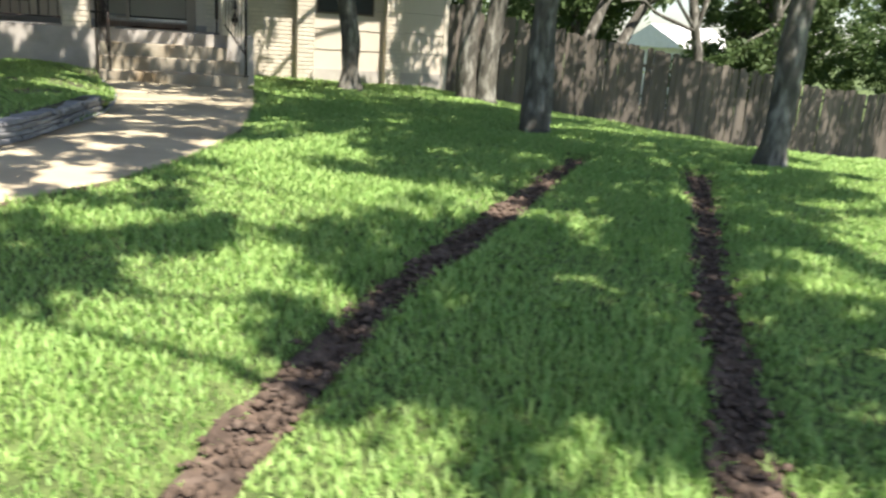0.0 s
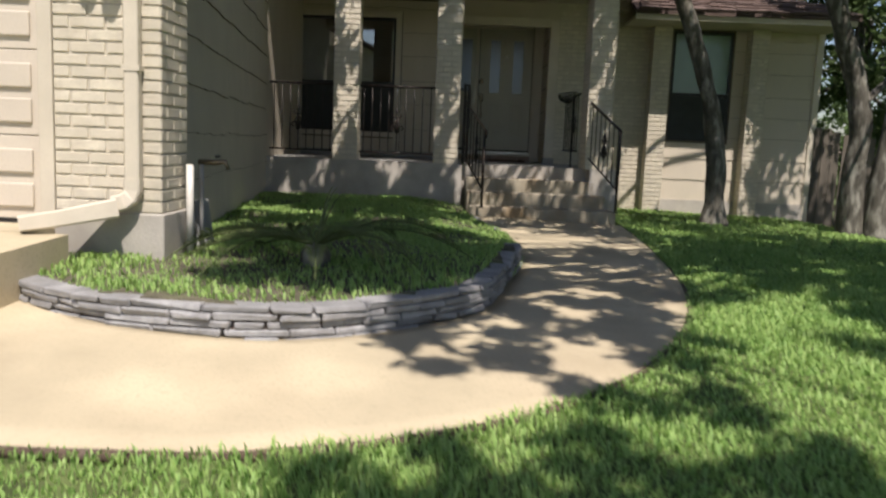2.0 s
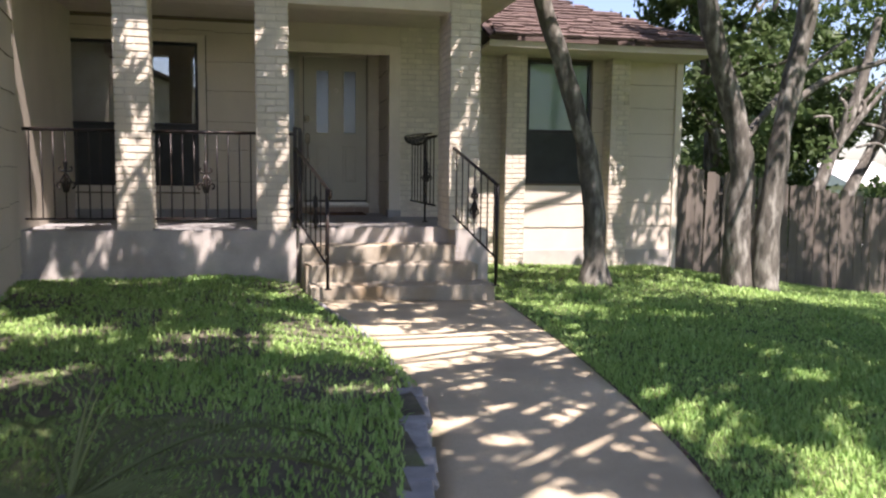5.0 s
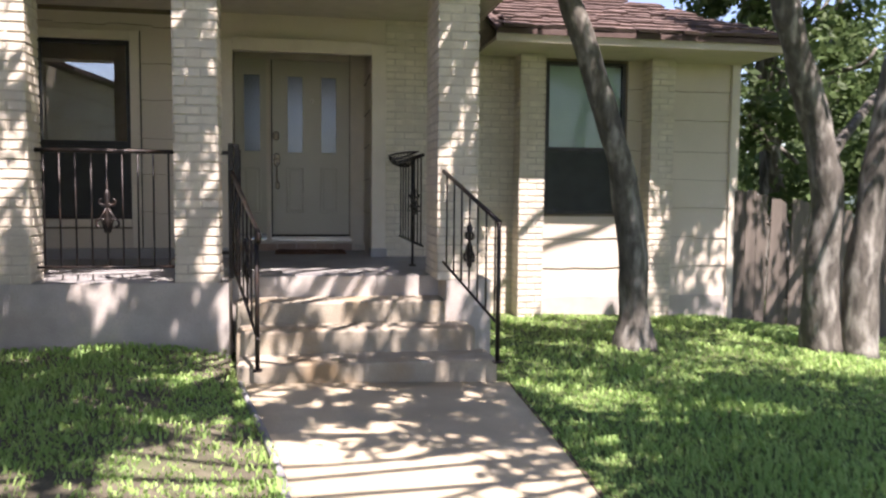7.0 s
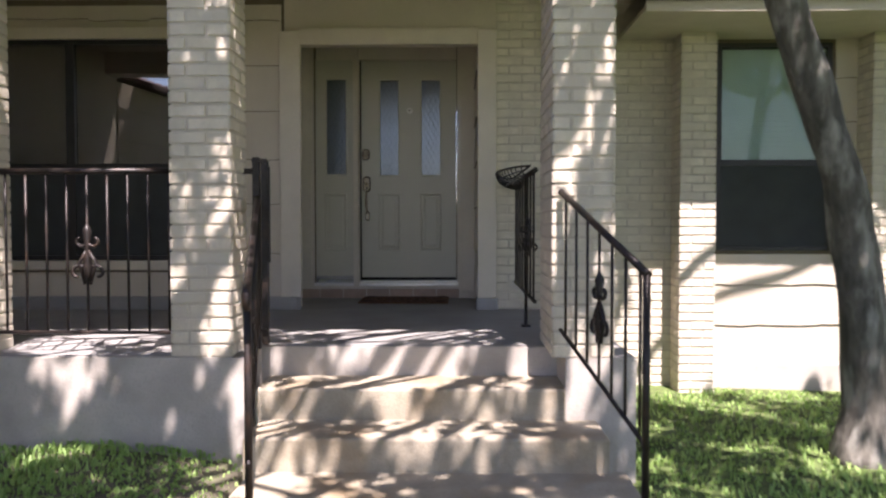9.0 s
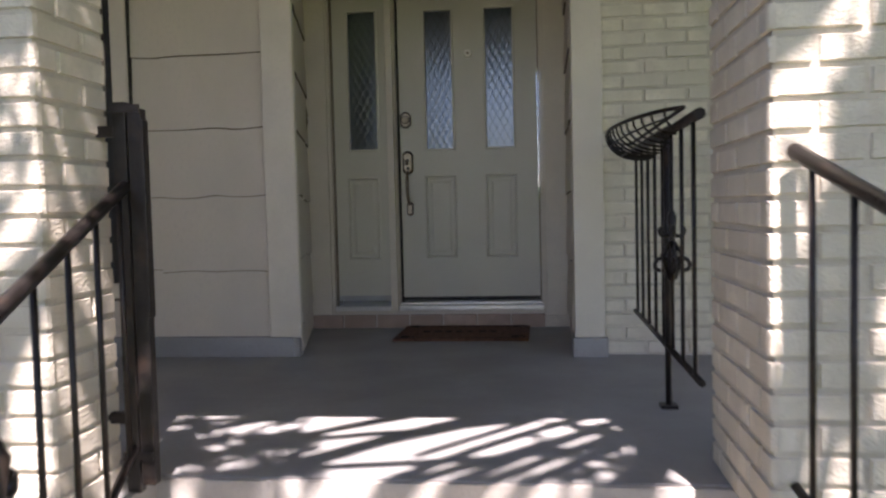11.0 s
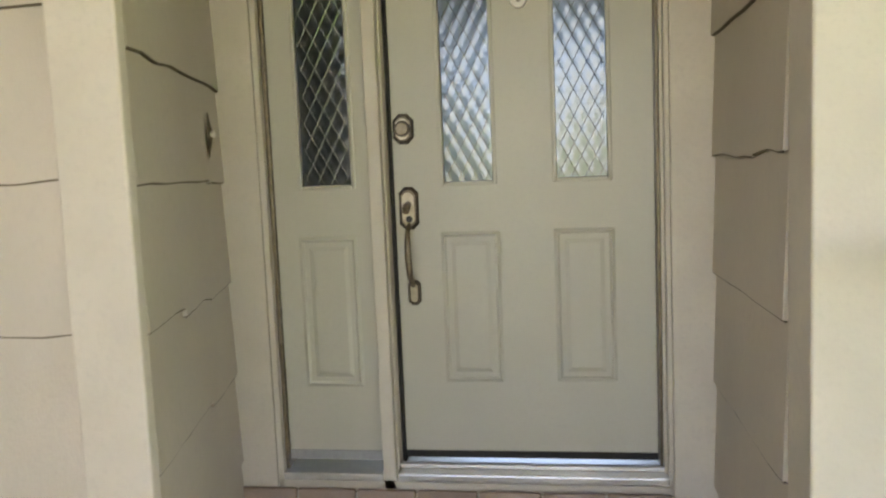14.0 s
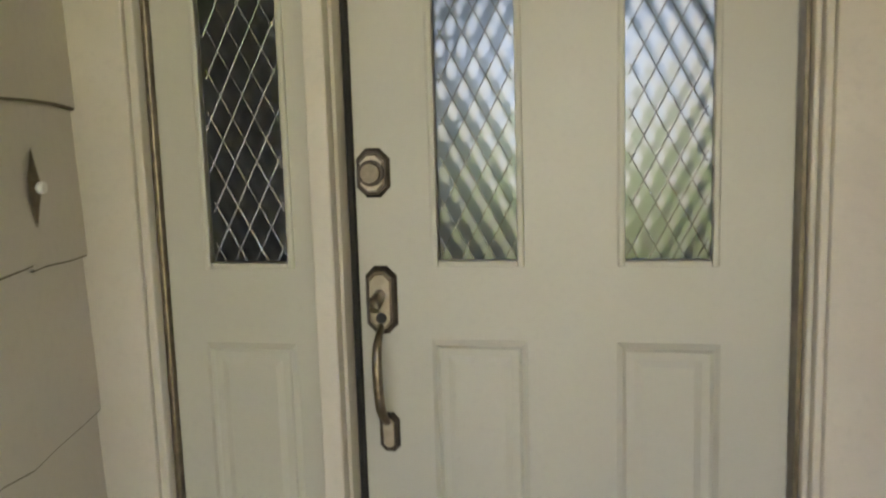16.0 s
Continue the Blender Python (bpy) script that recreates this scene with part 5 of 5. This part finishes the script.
C2 = [(5.66, 8.85, 5.3, 1.1, 0.5, 800), (6.86, 10.25, 5.6, 1.2, 0.5, 900), (7.26, 12.45, 5.2, 1.1, 0.6, 800), (8.26, 9.25, 5.2, 1.1, 0.6, 800), (8.46, 11.45, 4.6, 1.0, 0.6, 620), (6.06, 7.05, 5.3, 1.0, 0.5, 700)]
tree("twin-trunked oak with furrowed grey bark near the fence", (6.35, 11.2, g(6.35, 11.2)), [([(6.25, 11.25, g(6.25, 11.25)), (6.22, 11.25, 0.9), (6.24, 11.25, 1.6), (6.12, 11.25, 2.2), (5.82, 11.2, 2.9), (5.6, 11.15, 3.7), (5.55, 11.0, 4.6)], 0.16, 0.09),
     ([(6.5, 11.1, g(6.5, 11.1)), (6.52, 11.1, 1.0), (6.62, 11.1, 1.9), (6.8, 11.1, 2.9), (6.95, 11.0, 4.0), (7.1, 10.8, 4.8)], 0.15, 0.09)],
     random_limbs((6.95, 11.0, 4.0), C2, 0.034, 7) + [([(6.22, 11.25, 1.9), (6.9, 11.7, 2.4), (7.7, 12.2, 2.9), (8.6, 12.6, 3.4)], 0.06, 0.02), ([(6.7, 11.1, 2.3), (7.4, 11.3, 2.7), (8.2, 11.0, 3.0), (9.0, 11.2, 3.6)], 0.05, 0.02)], C2, 32)
C3 = [(0.6, 2.2, 5.3, 0.5, 0.5, 460), (1.1, 2.3, 5.3, 0.5, 0.5, 460), (1.4, 4.4, 5.3, 0.5, 0.5, 420), (0.9, 3.2, 5.3, 0.55, 0.5, 520), (1.5, 3.1, 5.3, 0.5, 0.5, 480), (0.3, 3.0, 5.3, 0.5, 0.5, 480), (0.7, 3.9, 5.3, 0.5, 0.5, 480), (1.3, 3.9, 5.3, 0.5, 0.5, 480), (0.1, 3.8, 5.3, 0.5, 0.5, 420), (1.6, 2.5, 5.3, 0.5, 0.5, 420), (0.5, 6.6, 5.3, 0.5, 0.5, 420), (-0.1, 6.5, 5.3, 0.5, 0.5, 420), (0.8, 2.2, 5.3, 0.5, 0.5, 420), (1.3, 2.6, 5.4, 0.5, 0.5, 420), (0.6, 3.2, 5.4, 0.5, 0.5, 420), (1.5, 3.6, 5.3, 0.5, 0.5, 420), (1.0, 4.2, 5.3, 0.5, 0.5, 420), (1.5, 1.8, 5.3, 0.6, 0.5, 480), (2.0, 2.4, 5.4, 0.55, 0.5, 420), (5.2, 3.9, 5.3, 0.9, 0.5, 620), (6.2, 5.3, 5.4, 0.9, 0.5, 620), (5.2, 6.9, 5.4, 0.9, 0.5, 620), (2.4, 2.2, 5.3, 0.6, 0.5, 420), (3.1, 2.8, 5.4, 0.6, 0.5, 420), (2.3, 3.9, 5.4, 0.6, 0.5, 380), (-0.1, 4.6, 5.4, 0.45, 0.5, 300), (0.9, 2.6, 5.3, 0.5, 0.5, 420), (1.6, 2.9, 5.3, 0.6, 0.5, 480), (1.2, 3.5, 5.4, 0.6, 0.5, 420), (0.5, 3.7, 5.4, 0.5, 0.5, 330), (1.1, 2.0, 5.3, 0.5, 0.5, 380), (0.96, 2.55, 5.3, 0.6, 0.5, 420), (1.76, 3.15, 5.4, 0.7, 0.5, 520), (2.56, 3.05, 5.3, 0.7, 0.5, 420), (0.46, 4.35, 5.4, 0.7, 0.5, 560), (1.46, 4.55, 5.4, 0.8, 0.5, 620), (2.66, 4.45, 5.5, 0.7, 0.5, 420), (-0.44, 5.25, 5.3, 0.7, 0.5, 560), (0.66, 5.75, 5.5, 0.8, 0.5, 620), (-0.64, 6.65, 5.4, 0.8, 0.5, 560), (0.36, 7.25, 5.4, 0.7, 0.5, 420), (-0.84, 8.05, 5.4, 0.7, 0.5, 420), (3.66, 4.45, 5.2, 1.0, 0.5, 640), (4.66, 5.45, 5.4, 1.1, 0.5, 800), (5.86, 4.45, 5.4, 1.1, 0.5, 850), (5.46, 6.05, 5.6, 1.1, 0.5, 800), (3.96, 6.05, 5.4, 0.9, 0.5, 520), (6.66, 6.25, 5.5, 1.1, 0.5, 800), (4.66, 3.25, 5.2, 0.9, 0.5, 560)]
C3 = [(*c[:5], int(c[5] * 1.5)) if c[3] >= 0.9 else c for c in C3]
tree("straight dark oak standing in the lawn", (5.6, 7.0, g(5.6, 7.0)), [([(5.6, 7.0, g(5.6, 7.0)), (5.6, 7.0, 1.2), (5.62, 7.02, 2.4), (5.7, 7.0, 3.6), (5.75, 6.8, 4.6)], 0.14, 0.09)], random_limbs((5.7, 7.0, 3.7), C3, 0.034, 9), C3, 33)
C4 = [(6.3, 4.6, 5.3, 0.6, 0.5, 480), (7.3, 4.3, 5.3, 0.7, 0.5, 520), (8.2, 3.4, 5.3, 0.7, 0.5, 520), (7.9, 2.2, 5.3, 0.6, 0.5, 460), (6.9, 5.6, 5.3, 0.6, 0.5, 460), (8.9, 5.8, 5.3, 0.8, 0.5, 560), (8.3, 7.4, 5.3, 0.8, 0.5, 560), (6.2, 0.2, 5.3, 0.6, 0.5, 420), (5.2, 1.0, 5.3, 0.7, 0.5, 520), (5.8, 0.5, 5.3, 0.7, 0.5, 520), (5.6, 1.6, 5.3, 0.6, 0.5, 460), (4.2, 2.0, 5.3, 0.6, 0.5, 520), (4.6, 2.7, 5.3, 0.6, 0.5, 520), (4.2, 3.7, 5.3, 0.7, 0.5, 620), (5.5, 4.2, 5.3, 0.7, 0.5, 620), (7.0, 1.4, 5.2, 0.8, 0.5, 560), (5.6, 3.4, 5.3, 0.9, 0.5, 760), (6.4, 3.2, 5.3, 0.8, 0.5, 620), (4.9, 4.3, 5.3, 0.7, 0.5, 620), (4.0, 5.2, 5.3, 0.7, 0.5, 560), (7.26, 3.25, 5.2, 1.1, 0.5, 800), (6.46, 2.05, 5.2, 1.0, 0.5, 640), (8.46, 4.65, 5.4, 1.2, 0.5, 900), (7.86, 6.45, 5.4, 1.1, 0.5, 800), (5.66, 2.45, 5.3, 0.9, 0.5, 520), (9.46, 7.25, 5.2, 1.2, 0.6, 900), (4.66, 1.75, 5.2, 0.9, 0.5, 480)]
C4 = [(*c[:5], int(c[5] * 1.5)) if c[3] >= 0.8 else c for c in C4]
tree("oak with a pale grey trunk beside the soil trench", (7.2, 5.3, g(7.2, 5.3)), [([(7.2, 5.3, g(7.2, 5.3)), (7.22, 5.3, 0.7), (7.28, 5.32, 1.5), (7.42, 5.35, 2.6), (7.6, 5.3, 3.8), (7.7, 5.2, 4.6)], 0.125, 0.09)], random_limbs((7.75, 5.3, 3.8), C4, 0.034, 13), C4, 34)
C5 = [(4.0, -0.8, 5.2, 0.5, 0.5, 520), (3.9, -0.3, 5.2, 0.5, 0.5, 520), (3.9, -1.3, 5.2, 0.5, 0.5, 480), (4.4, 0.3, 5.2, 0.5, 0.5, 480), (5.3, -0.9, 5.2, 0.6, 0.5, 480), (5.1, 0.2, 5.2, 0.6, 0.5, 480), (5.7, -0.2, 5.2, 0.6, 0.5, 480), (4.9, -1.4, 5.2, 0.5, 0.5, 420), (3.7, -0.8, 5.2, 0.7, 0.5, 520), (4.3, -1.6, 5.3, 0.7, 0.5, 480), (4.9, -1.9, 5.2, 0.7, 0.5, 380), (3.6, -1.4, 5.2, 0.6, 0.5, 480), (4.5, -1.0, 5.2, 0.7, 0.5, 560), (4.2, -0.2, 5.3, 0.7, 0.5, 560), (1.56, -0.25, 5.3, 0.5, 0.5, 420), (2.16, -0.45, 5.4, 0.65, 0.5, 600), (2.66, 0.25, 5.3, 0.6, 0.5, 480), (1.86, 1.15, 5.3, 0.5, 0.5, 300), (2.56, 1.55, 5.4, 0.55, 0.5, 380), (4.06, 0.05, 5.2, 0.9, 0.5, 620), (4.7, -0.35, 5.3, 0.7, 0.5, 440), (6.06, 1.0, 5.2, 0.9, 0.5, 560)]
tree("spreading oak by the street", (8.4, -2.6, g(8.4, -2.6)), [([(8.4, -2.6, g(8.4, -2.6)), (8.4, -2.6, 1.4), (8.2, -2.5, 2.8), (7.7, -2.2, 4.0)], 0.2, 0.13)], random_limbs((7.9, -2.3, 3.6), C5, 0.036, 17), C5, 35)

# oak out of view, added so its crown shades the fence and far lawn
C6 = [(8.6, 10.9, 5.3, 0.9, 0.5, 620), (10.1, 10.9, 5.3, 0.9, 0.5, 620), (11.7, 10.8, 5.2, 0.9, 0.5, 620), (13.3, 10.9, 5.1, 1.0, 0.5, 700), (14.9, 10.9, 5.0, 1.0, 0.5, 700), (16.6, 10.8, 5.0, 1.1, 0.5, 700), (18.2, 10.6, 5.0, 1.1, 0.5, 700), (9.46, 10.45, 5.2, 1.1, 0.6, 620), (10.86, 10.05, 5.3, 1.2, 0.6, 700), (12.46, 10.45, 5.2, 1.2, 0.6, 700), (14.06, 10.05, 5.0, 1.2, 0.6, 620), (15.66, 10.25, 5.0, 1.2, 0.6, 520), (11.46, 8.25, 5.4, 1.2, 0.6, 620), (9.86, 8.45, 5.3, 1.0, 0.6, 520), (13.46, 8.45, 5.2, 1.2, 0.6, 620)]
tree("unseen broad oak added to shade the fence", (13.6, 5.6, g(13.6, 5.6)), [([(13.6, 5.6, g(13.6, 5.6)), (13.6, 5.7, 1.2), (13.5, 6.0, 2.6), (13.3, 6.8, 4.0)], 0.2, 0.12)], random_limbs((13.4, 6.5, 3.6), C6, 0.04, 19), C6, 36)
for x, y, dx, h, k in ((9.6, 15.0, 1.7, 4.6, 1), (10.6, 15.6, 2.2, 4.8, 2), (13.2, 15.2, -0.8, 4.6, 3), (8.3, 15.0, -0.5, 4.6, 4)):
    z = float(plain_z(x, y))
    tree("dark leaning oak trunk behind the fence", (x, y, z), [([(x, y, z - 0.05), (x + dx * 0.3, y, z + h * 0.35), (x + dx * 0.75, y + 0.1, z + h * 0.7), (x + dx, y + 0.2, z + h)], 0.14, 0.06)],
         random_limbs((x + dx * 0.5, y, z + h * 0.5), [(x + dx + (j - 2) * 0.9, y + 0.3 * j - 0.5, z + h * (0.6 + 0.12 * j)) for j in range(5)], 0.045, 40 + k), [(x + dx * 1.2, y + 0.6, z + h + 0.4, 1.2, 0.7, 700)], 80 + k)

# woods behind the fence
r_ = random.Random(12)
for k in range(15):
    x, y = 8.2 + k * 2.1 + r_.uniform(-0.7, 0.7), 15.4 + (k % 3) * 2.6 + r_.uniform(-0.6, 0.6)
    z = float(plain_z(x, y))
    h = r_.uniform(4.2, 6.5)
    top = (x + r_.uniform(-1, 1), y + r_.uniform(-0.6, 0.6), z + h)
    cl = [(top[0] + r_.uniform(-1.6, 1.6), top[1] + r_.uniform(-1.2, 1.2), z + h * r_.uniform(0.25, 1.15), r_.uniform(0.7, 1.2), 0.75, 640) for _ in range(19)]
    trunk = [([(x, y, z - 0.05), (x + r_.uniform(-.2, .2), y, z + h * 0.35), (x + r_.uniform(-.6, .6), y, z + h * 0.7), top], 0.13, 0.05)]
    tree("leafy oak in the woods behind the fence", (x, y, z), trunk, random_limbs((x, y, z + h * 0.45), cl[:8], 0.05, k), cl, 50 + k, 0.085, M_LEAF_FAR)
bm = bmesh.new()
woods = thing("far_woods", (20, 40, -1), "distant green woods beyond the gardens", "woods", kind="stuff")
far = [(-60 + 5.5 * k + r_.uniform(-2, 2), 44 + r_.uniform(-4, 10), r_.uniform(1.5, 8), r_.uniform(2.5, 4), 1.0, 380) for k in range(34)]
far += [(46 + r_.uniform(-3, 6), -40 + 5 * k, r_.uniform(1.5, 8), r_.uniform(2.5, 4), 1.0, 300) for k in range(17)]
far += [(-70 + 6 * k + r_.uniform(-2, 2), -42 + r_.uniform(-6, 2), r_.uniform(-1.0, 1.5), r_.uniform(2.0, 3.2), 1.0, 260) for k in range(24)]
leaves("foliage", far, 0.42, M_LEAF_FAR, 77, woods)
scrub = thing("undergrowth", (18, 20, -0.8), "dense green shrubs and saplings behind the fence", "shrubs", kind="stuff")
leaves("foliage", [(7.5 + 1.25 * k + r_.uniform(-0.5, 0.5), 18.5 + r_.uniform(-1.5, 3.5) + 0.12 * k, float(plain_z(8 + 1.25 * k, 19)) + r_.uniform(0.5, 2.2), r_.uniform(1.0, 1.5), 0.8, 620) for k in range(26)], 0.12, M_LEAF_FAR, 78, scrub)


def neighbour():
    x, y, z = 19.9, 25.0, -1.7
    h = thing("neighbour_house", (x, y, z), "small white house behind the woods with a pale roof", "house")
    part("wall", bx(x - 1.05, x + 1.05, y, y + 4, z, z + 2.97), M_WHITE, h)
    bm_ = bmesh.new()
    pts = [(x - 1.3, y - 0.5, z + 2.9), (x + 1.3, y - 0.5, z + 2.9), (x + 1.3, y + 2, z + 3.75), (x - 1.3, y + 2, z + 3.75), (x + 1.3, y + 4.5, z + 2.9), (x - 1.3, y + 4.5, z + 2.9)]
    v = [bm_.verts.new(p) for p in pts]
    bm_.faces.new((v[0], v[1], v[2], v[3]))
    bm_.faces.new((v[3], v[2], v[4], v[5]))
    bm_.faces.new((v[1], v[4], v[2]))
    bm_.faces.new((v[0], v[3], v[5]))
    part("roof", bm_, M_WHITE, h, "pale sunlit roof")
    for dx in (-0.85, 0.2):
        w = part("window", bx(x + dx, x + dx + 0.6, y - 0.04, y, z + 1.2, z + 2.3), M_BLACK, h, "dark window")
        part("frame", bx(x + dx - 0.05, x + dx + 0.65, y - 0.03, y - 0.005, z + 1.14, z + 1.2), M_WHITE, w)


neighbour()


def sago_palm():
    c = Vector((0.17, 4.95, 0.42))
    p = thing("sago_palm", tuple(c), "sago palm with arching feathery green fronds in the bed", "palm")
    part("stump", tube(bmesh.new(), [c, c + Vector((0, 0, 0.09)), c + Vector((0, 0, 0.15))], [0.085, 0.08, 0.045], 12, 0.3), M_BARK, p)
    r = random.Random(5)
    for k in range(16):
        a = 2 * math.pi * k / 13 + r.uniform(-.14, .14)
        young = k >= 13
        ln = r.uniform(0.35, 0.45) if young else r.uniform(0.72, 1.0)
        rise = r.uniform(0.25, 0.36) if young else r.uniform(0.03, 0.20)
        d = Vector((math.cos(a), math.sin(a), 0)) * (0.35 if young else 1.0)
        side = Vector((-math.sin(a), math.cos(a), 0))
        sp = [c + Vector((0, 0, 0.13)) + d * ln * s + Vector((0, 0, rise * math.sin((1.5 if young else 2.4) * s) - (0.0 if young else 0.16 * s * s))) for s in np.linspace(0, 1, 16)]
        frond = part("frond", tube(bmesh.new(), sp, [0.009 * (1 - 0.75 * i / 15) for i in range(16)], 5), M_PALM, p)
        if young:
            continue
        bm_ = bmesh.new()
        for i in range(4, 50):
            s = i / 50 * 15
            q = sp[int(s)].lerp(sp[min(15, int(s) + 1)], s - int(s))
            w = 0.125 * math.sin(math.pi * min(1, 0.15 + i / 55)) + 0.015
            for sg in (1, -1):
                along = d * w * r.uniform(0.35, 0.5)
                lift_ = Vector((0, 0, 0.35 * w - 0.01 * w))
                mid = q + (side * sg * w + along) * 0.5 + lift_ * 0.7
                tip = q + side * sg * w + along + lift_ * 0.55
                v = [bm_.verts.new(x) for x in (q - d * 0.004, q + d * 0.004, mid + d * 0.0032, tip, mid - d * 0.0032)]
                bm_.faces.new(v)
        part("leaf_blade", bm_, M_PALM, frond)


sago_palm()


# ---- grass ----
def grass(name, n_, xr, yr, zfun, keep, hgt, seed, label):
    r = np.random.RandomState(seed)
    x, y = r.uniform(*xr, n_), r.uniform(*yr, n_)
    k = keep(x, y, r)
    x, y = x[k], y[k]
    n_ = len(x)
    z = zfun(x, y)
    a = r.uniform(0, 2 * np.pi, n_)
    lean = r.uniform(0.15, 1.1, n_)
    patch = 0.75 + 0.35 * np.sin(x * 3.1 + 1.3 * np.sin(y * 2.2)) * np.cos(y * 2.7)
    h = hgt * r.uniform(0.55, 1.25, n_) * patch
    w = r.uniform(0.0020, 0.0040, n_) * (1.0 + 0.11 * np.hypot(x - 1, y + 1))
    dx, dy = np.cos(a), np.sin(a)
    b0 = np.stack([x - dy * w, y + dx * w, z - 0.005], 1)
    b1 = np.stack([x + dy * w, y - dx * w, z - 0.005], 1)
    m0 = np.stack([x + dx * h * lean * 0.4 - dy * w * .8, y + dy * h * lean * 0.4 + dx * w * .8, z + h * 0.62], 1)
    m1 = np.stack([x + dx * h * lean * 0.4 + dy * w * .8, y + dy * h * lean * 0.4 - dx * w * .8, z + h * 0.62], 1)
    tp = np.stack([x + dx * h * lean, y + dy * h * lean, z + h * (1 - 0.25 * lean)], 1)
    v = np.stack([b0, b1, m0, m1, tp], 1).reshape(-1, 3)
    i = np.arange(n_)[:, None] * 5
    f_ = np.concatenate([i + np.array([[0, 1, 3]]), i + np.array([[0, 3, 2]]), i + np.array([[2, 3, 4]])], 0)
    ob = new(name, from_arrays(name, v, f_, M_GRASS))
    tagged(ob, label, "grass", kind="stuff")


def lawn_keep(x, y, r):
    ok = ~inside(x, y, WALK_POLY) & ~inside(x, y, BED_POLY)
    ok &= ~((x < 2.95) & (y > 10.0) & (x > -3)) & ~((y > 13.2) & (x < 6.6)) & ~((x < -0.7) & (y > 4.2)) & ~((x > 2.3) & (x < 3.9) & (y > 12.9))
    for line in TRENCHES:
        d = to_line(x, y, line)
        ok &= d > 0.035 + 0.075 * r.rand(len(x))
    dist = np.hypot(x - 1.5, y + 0.5)
    return ok & (r.rand(len(x)) < np.clip(1.25 - dist / 11, 0.16, 1))


grass("lawn_grass", 760000, (-3.5, 9.5), (-0.8, 13.3), ground_z, lawn_keep, 0.055, 1, "bright green coarse lawn grass")
grass("far_lawn_grass", 60000, (6, 20), (-2, 13.2), ground_z, lambda x, y, r: (x > 9.5), 0.08, 2, "green lawn grass towards the fence")
grass("bed_grass", 70000, (-1.7, 1.5), (3.6, 10.8), bed_height, lambda x, y, r: inside(x, y, BED_POLY) & (to_line(x, y, WALL_LINE) > 0.1) & (r.rand(len(x)) < np.where(np.hypot(x - 0.2, y - 4.85) < 0.9, 0.4, np.where(np.sin(x * 4.1) * np.cos(y * 3.3) > 0.1, 0.25, 0.75))), 0.05, 3, "shaded green grass in the planting bed")

# ---- bricks and shingles ----
for col, x0, x1, y1 in COLUMNS:
    lay_bricks(col, x0, FRONT + 0.012, 0, x1 - x0, FL, 3.40, 0)
    lay_bricks(col, x0 + 0.012, y1, -90, y1 - FRONT, FL, 3.40, 1)
    lay_bricks(col, x1 - 0.012, FRONT, 90, y1 - FRONT, FL, 3.40, 1)
lay_bricks(wall_brick, 2.375, WALL_Y + 0.012, 0, 0.685, FL + 0.01, 3.39, 0)
lay_bricks(wall_brick_back, 3.065, 13.342, 0, 0.78, 0.12, 3.1, 1)
for pil, x0, x1 in PILASTERS:
    lay_bricks(pil, x0, PIL_Y + 0.012, 0, x1 - x0, 0.12, 3.07, 0, 0.20)
    lay_bricks(pil, x0 + 0.012, 13.33, -90, 13.33 - PIL_Y, 0.12, 3.07, 1, 0.20)
    lay_bricks(pil, x1 - 0.012, PIL_Y, 90, 13.33 - PIL_Y, 0.12, 3.07, 1, 0.20)
lay_bricks(garage, -1.33, GY + 0.012, 0, 0.62, 0.70, 3.1, 0)
lay_bricks(garage, GX - 0.012, GY, 90, 0.43, 0.70, 3.1, 1)


def shingles():
    """Rows of shingles on the side roof."""
    r = random.Random(3)
    a, slope = Vector((3.4, 12.33, 3.20)), Vector((0, 3.16, 1.455)).normalized()
    nrm = Vector((0, -slope.z, slope.y))
    made = []
    for w in (0.16, 0.22, 0.28):
        bm_ = bmesh.new()
        v = [bm_.verts.new(Vector((u, 0, 0)) + slope * s + nrm * h) for u, s, h in ((0, 0, 0.034), (w - .006, 0, 0.034), (w - .006, 0.2, 0.008), (0, 0.2, 0.008), (0, 0, 0), (w - .006, 0, 0))]
        bm_.faces.new(v[:4])
        bm_.faces.new((v[4], v[5], v[1], v[0]))
        made.append((w, mesh_of("shingle", bm_, M_SHINGLE)))
    for row in range(16):
        s = row * 0.145
        x = 3.42 + r.uniform(0, 0.1)
        end = 6.62 - 3.02 * s / 3.48 - 0.12
        while x < end:
            w, me = made[r.randrange(3)]
            ob = new("shingle", me)
            ob.parent = roof_side
            p = Vector((x, a.y, a.z)) + slope * (s + r.uniform(-0.03, 0.03)) + nrm * r.uniform(0, 0.014)
            ob.location = p
            x += w


shingles()
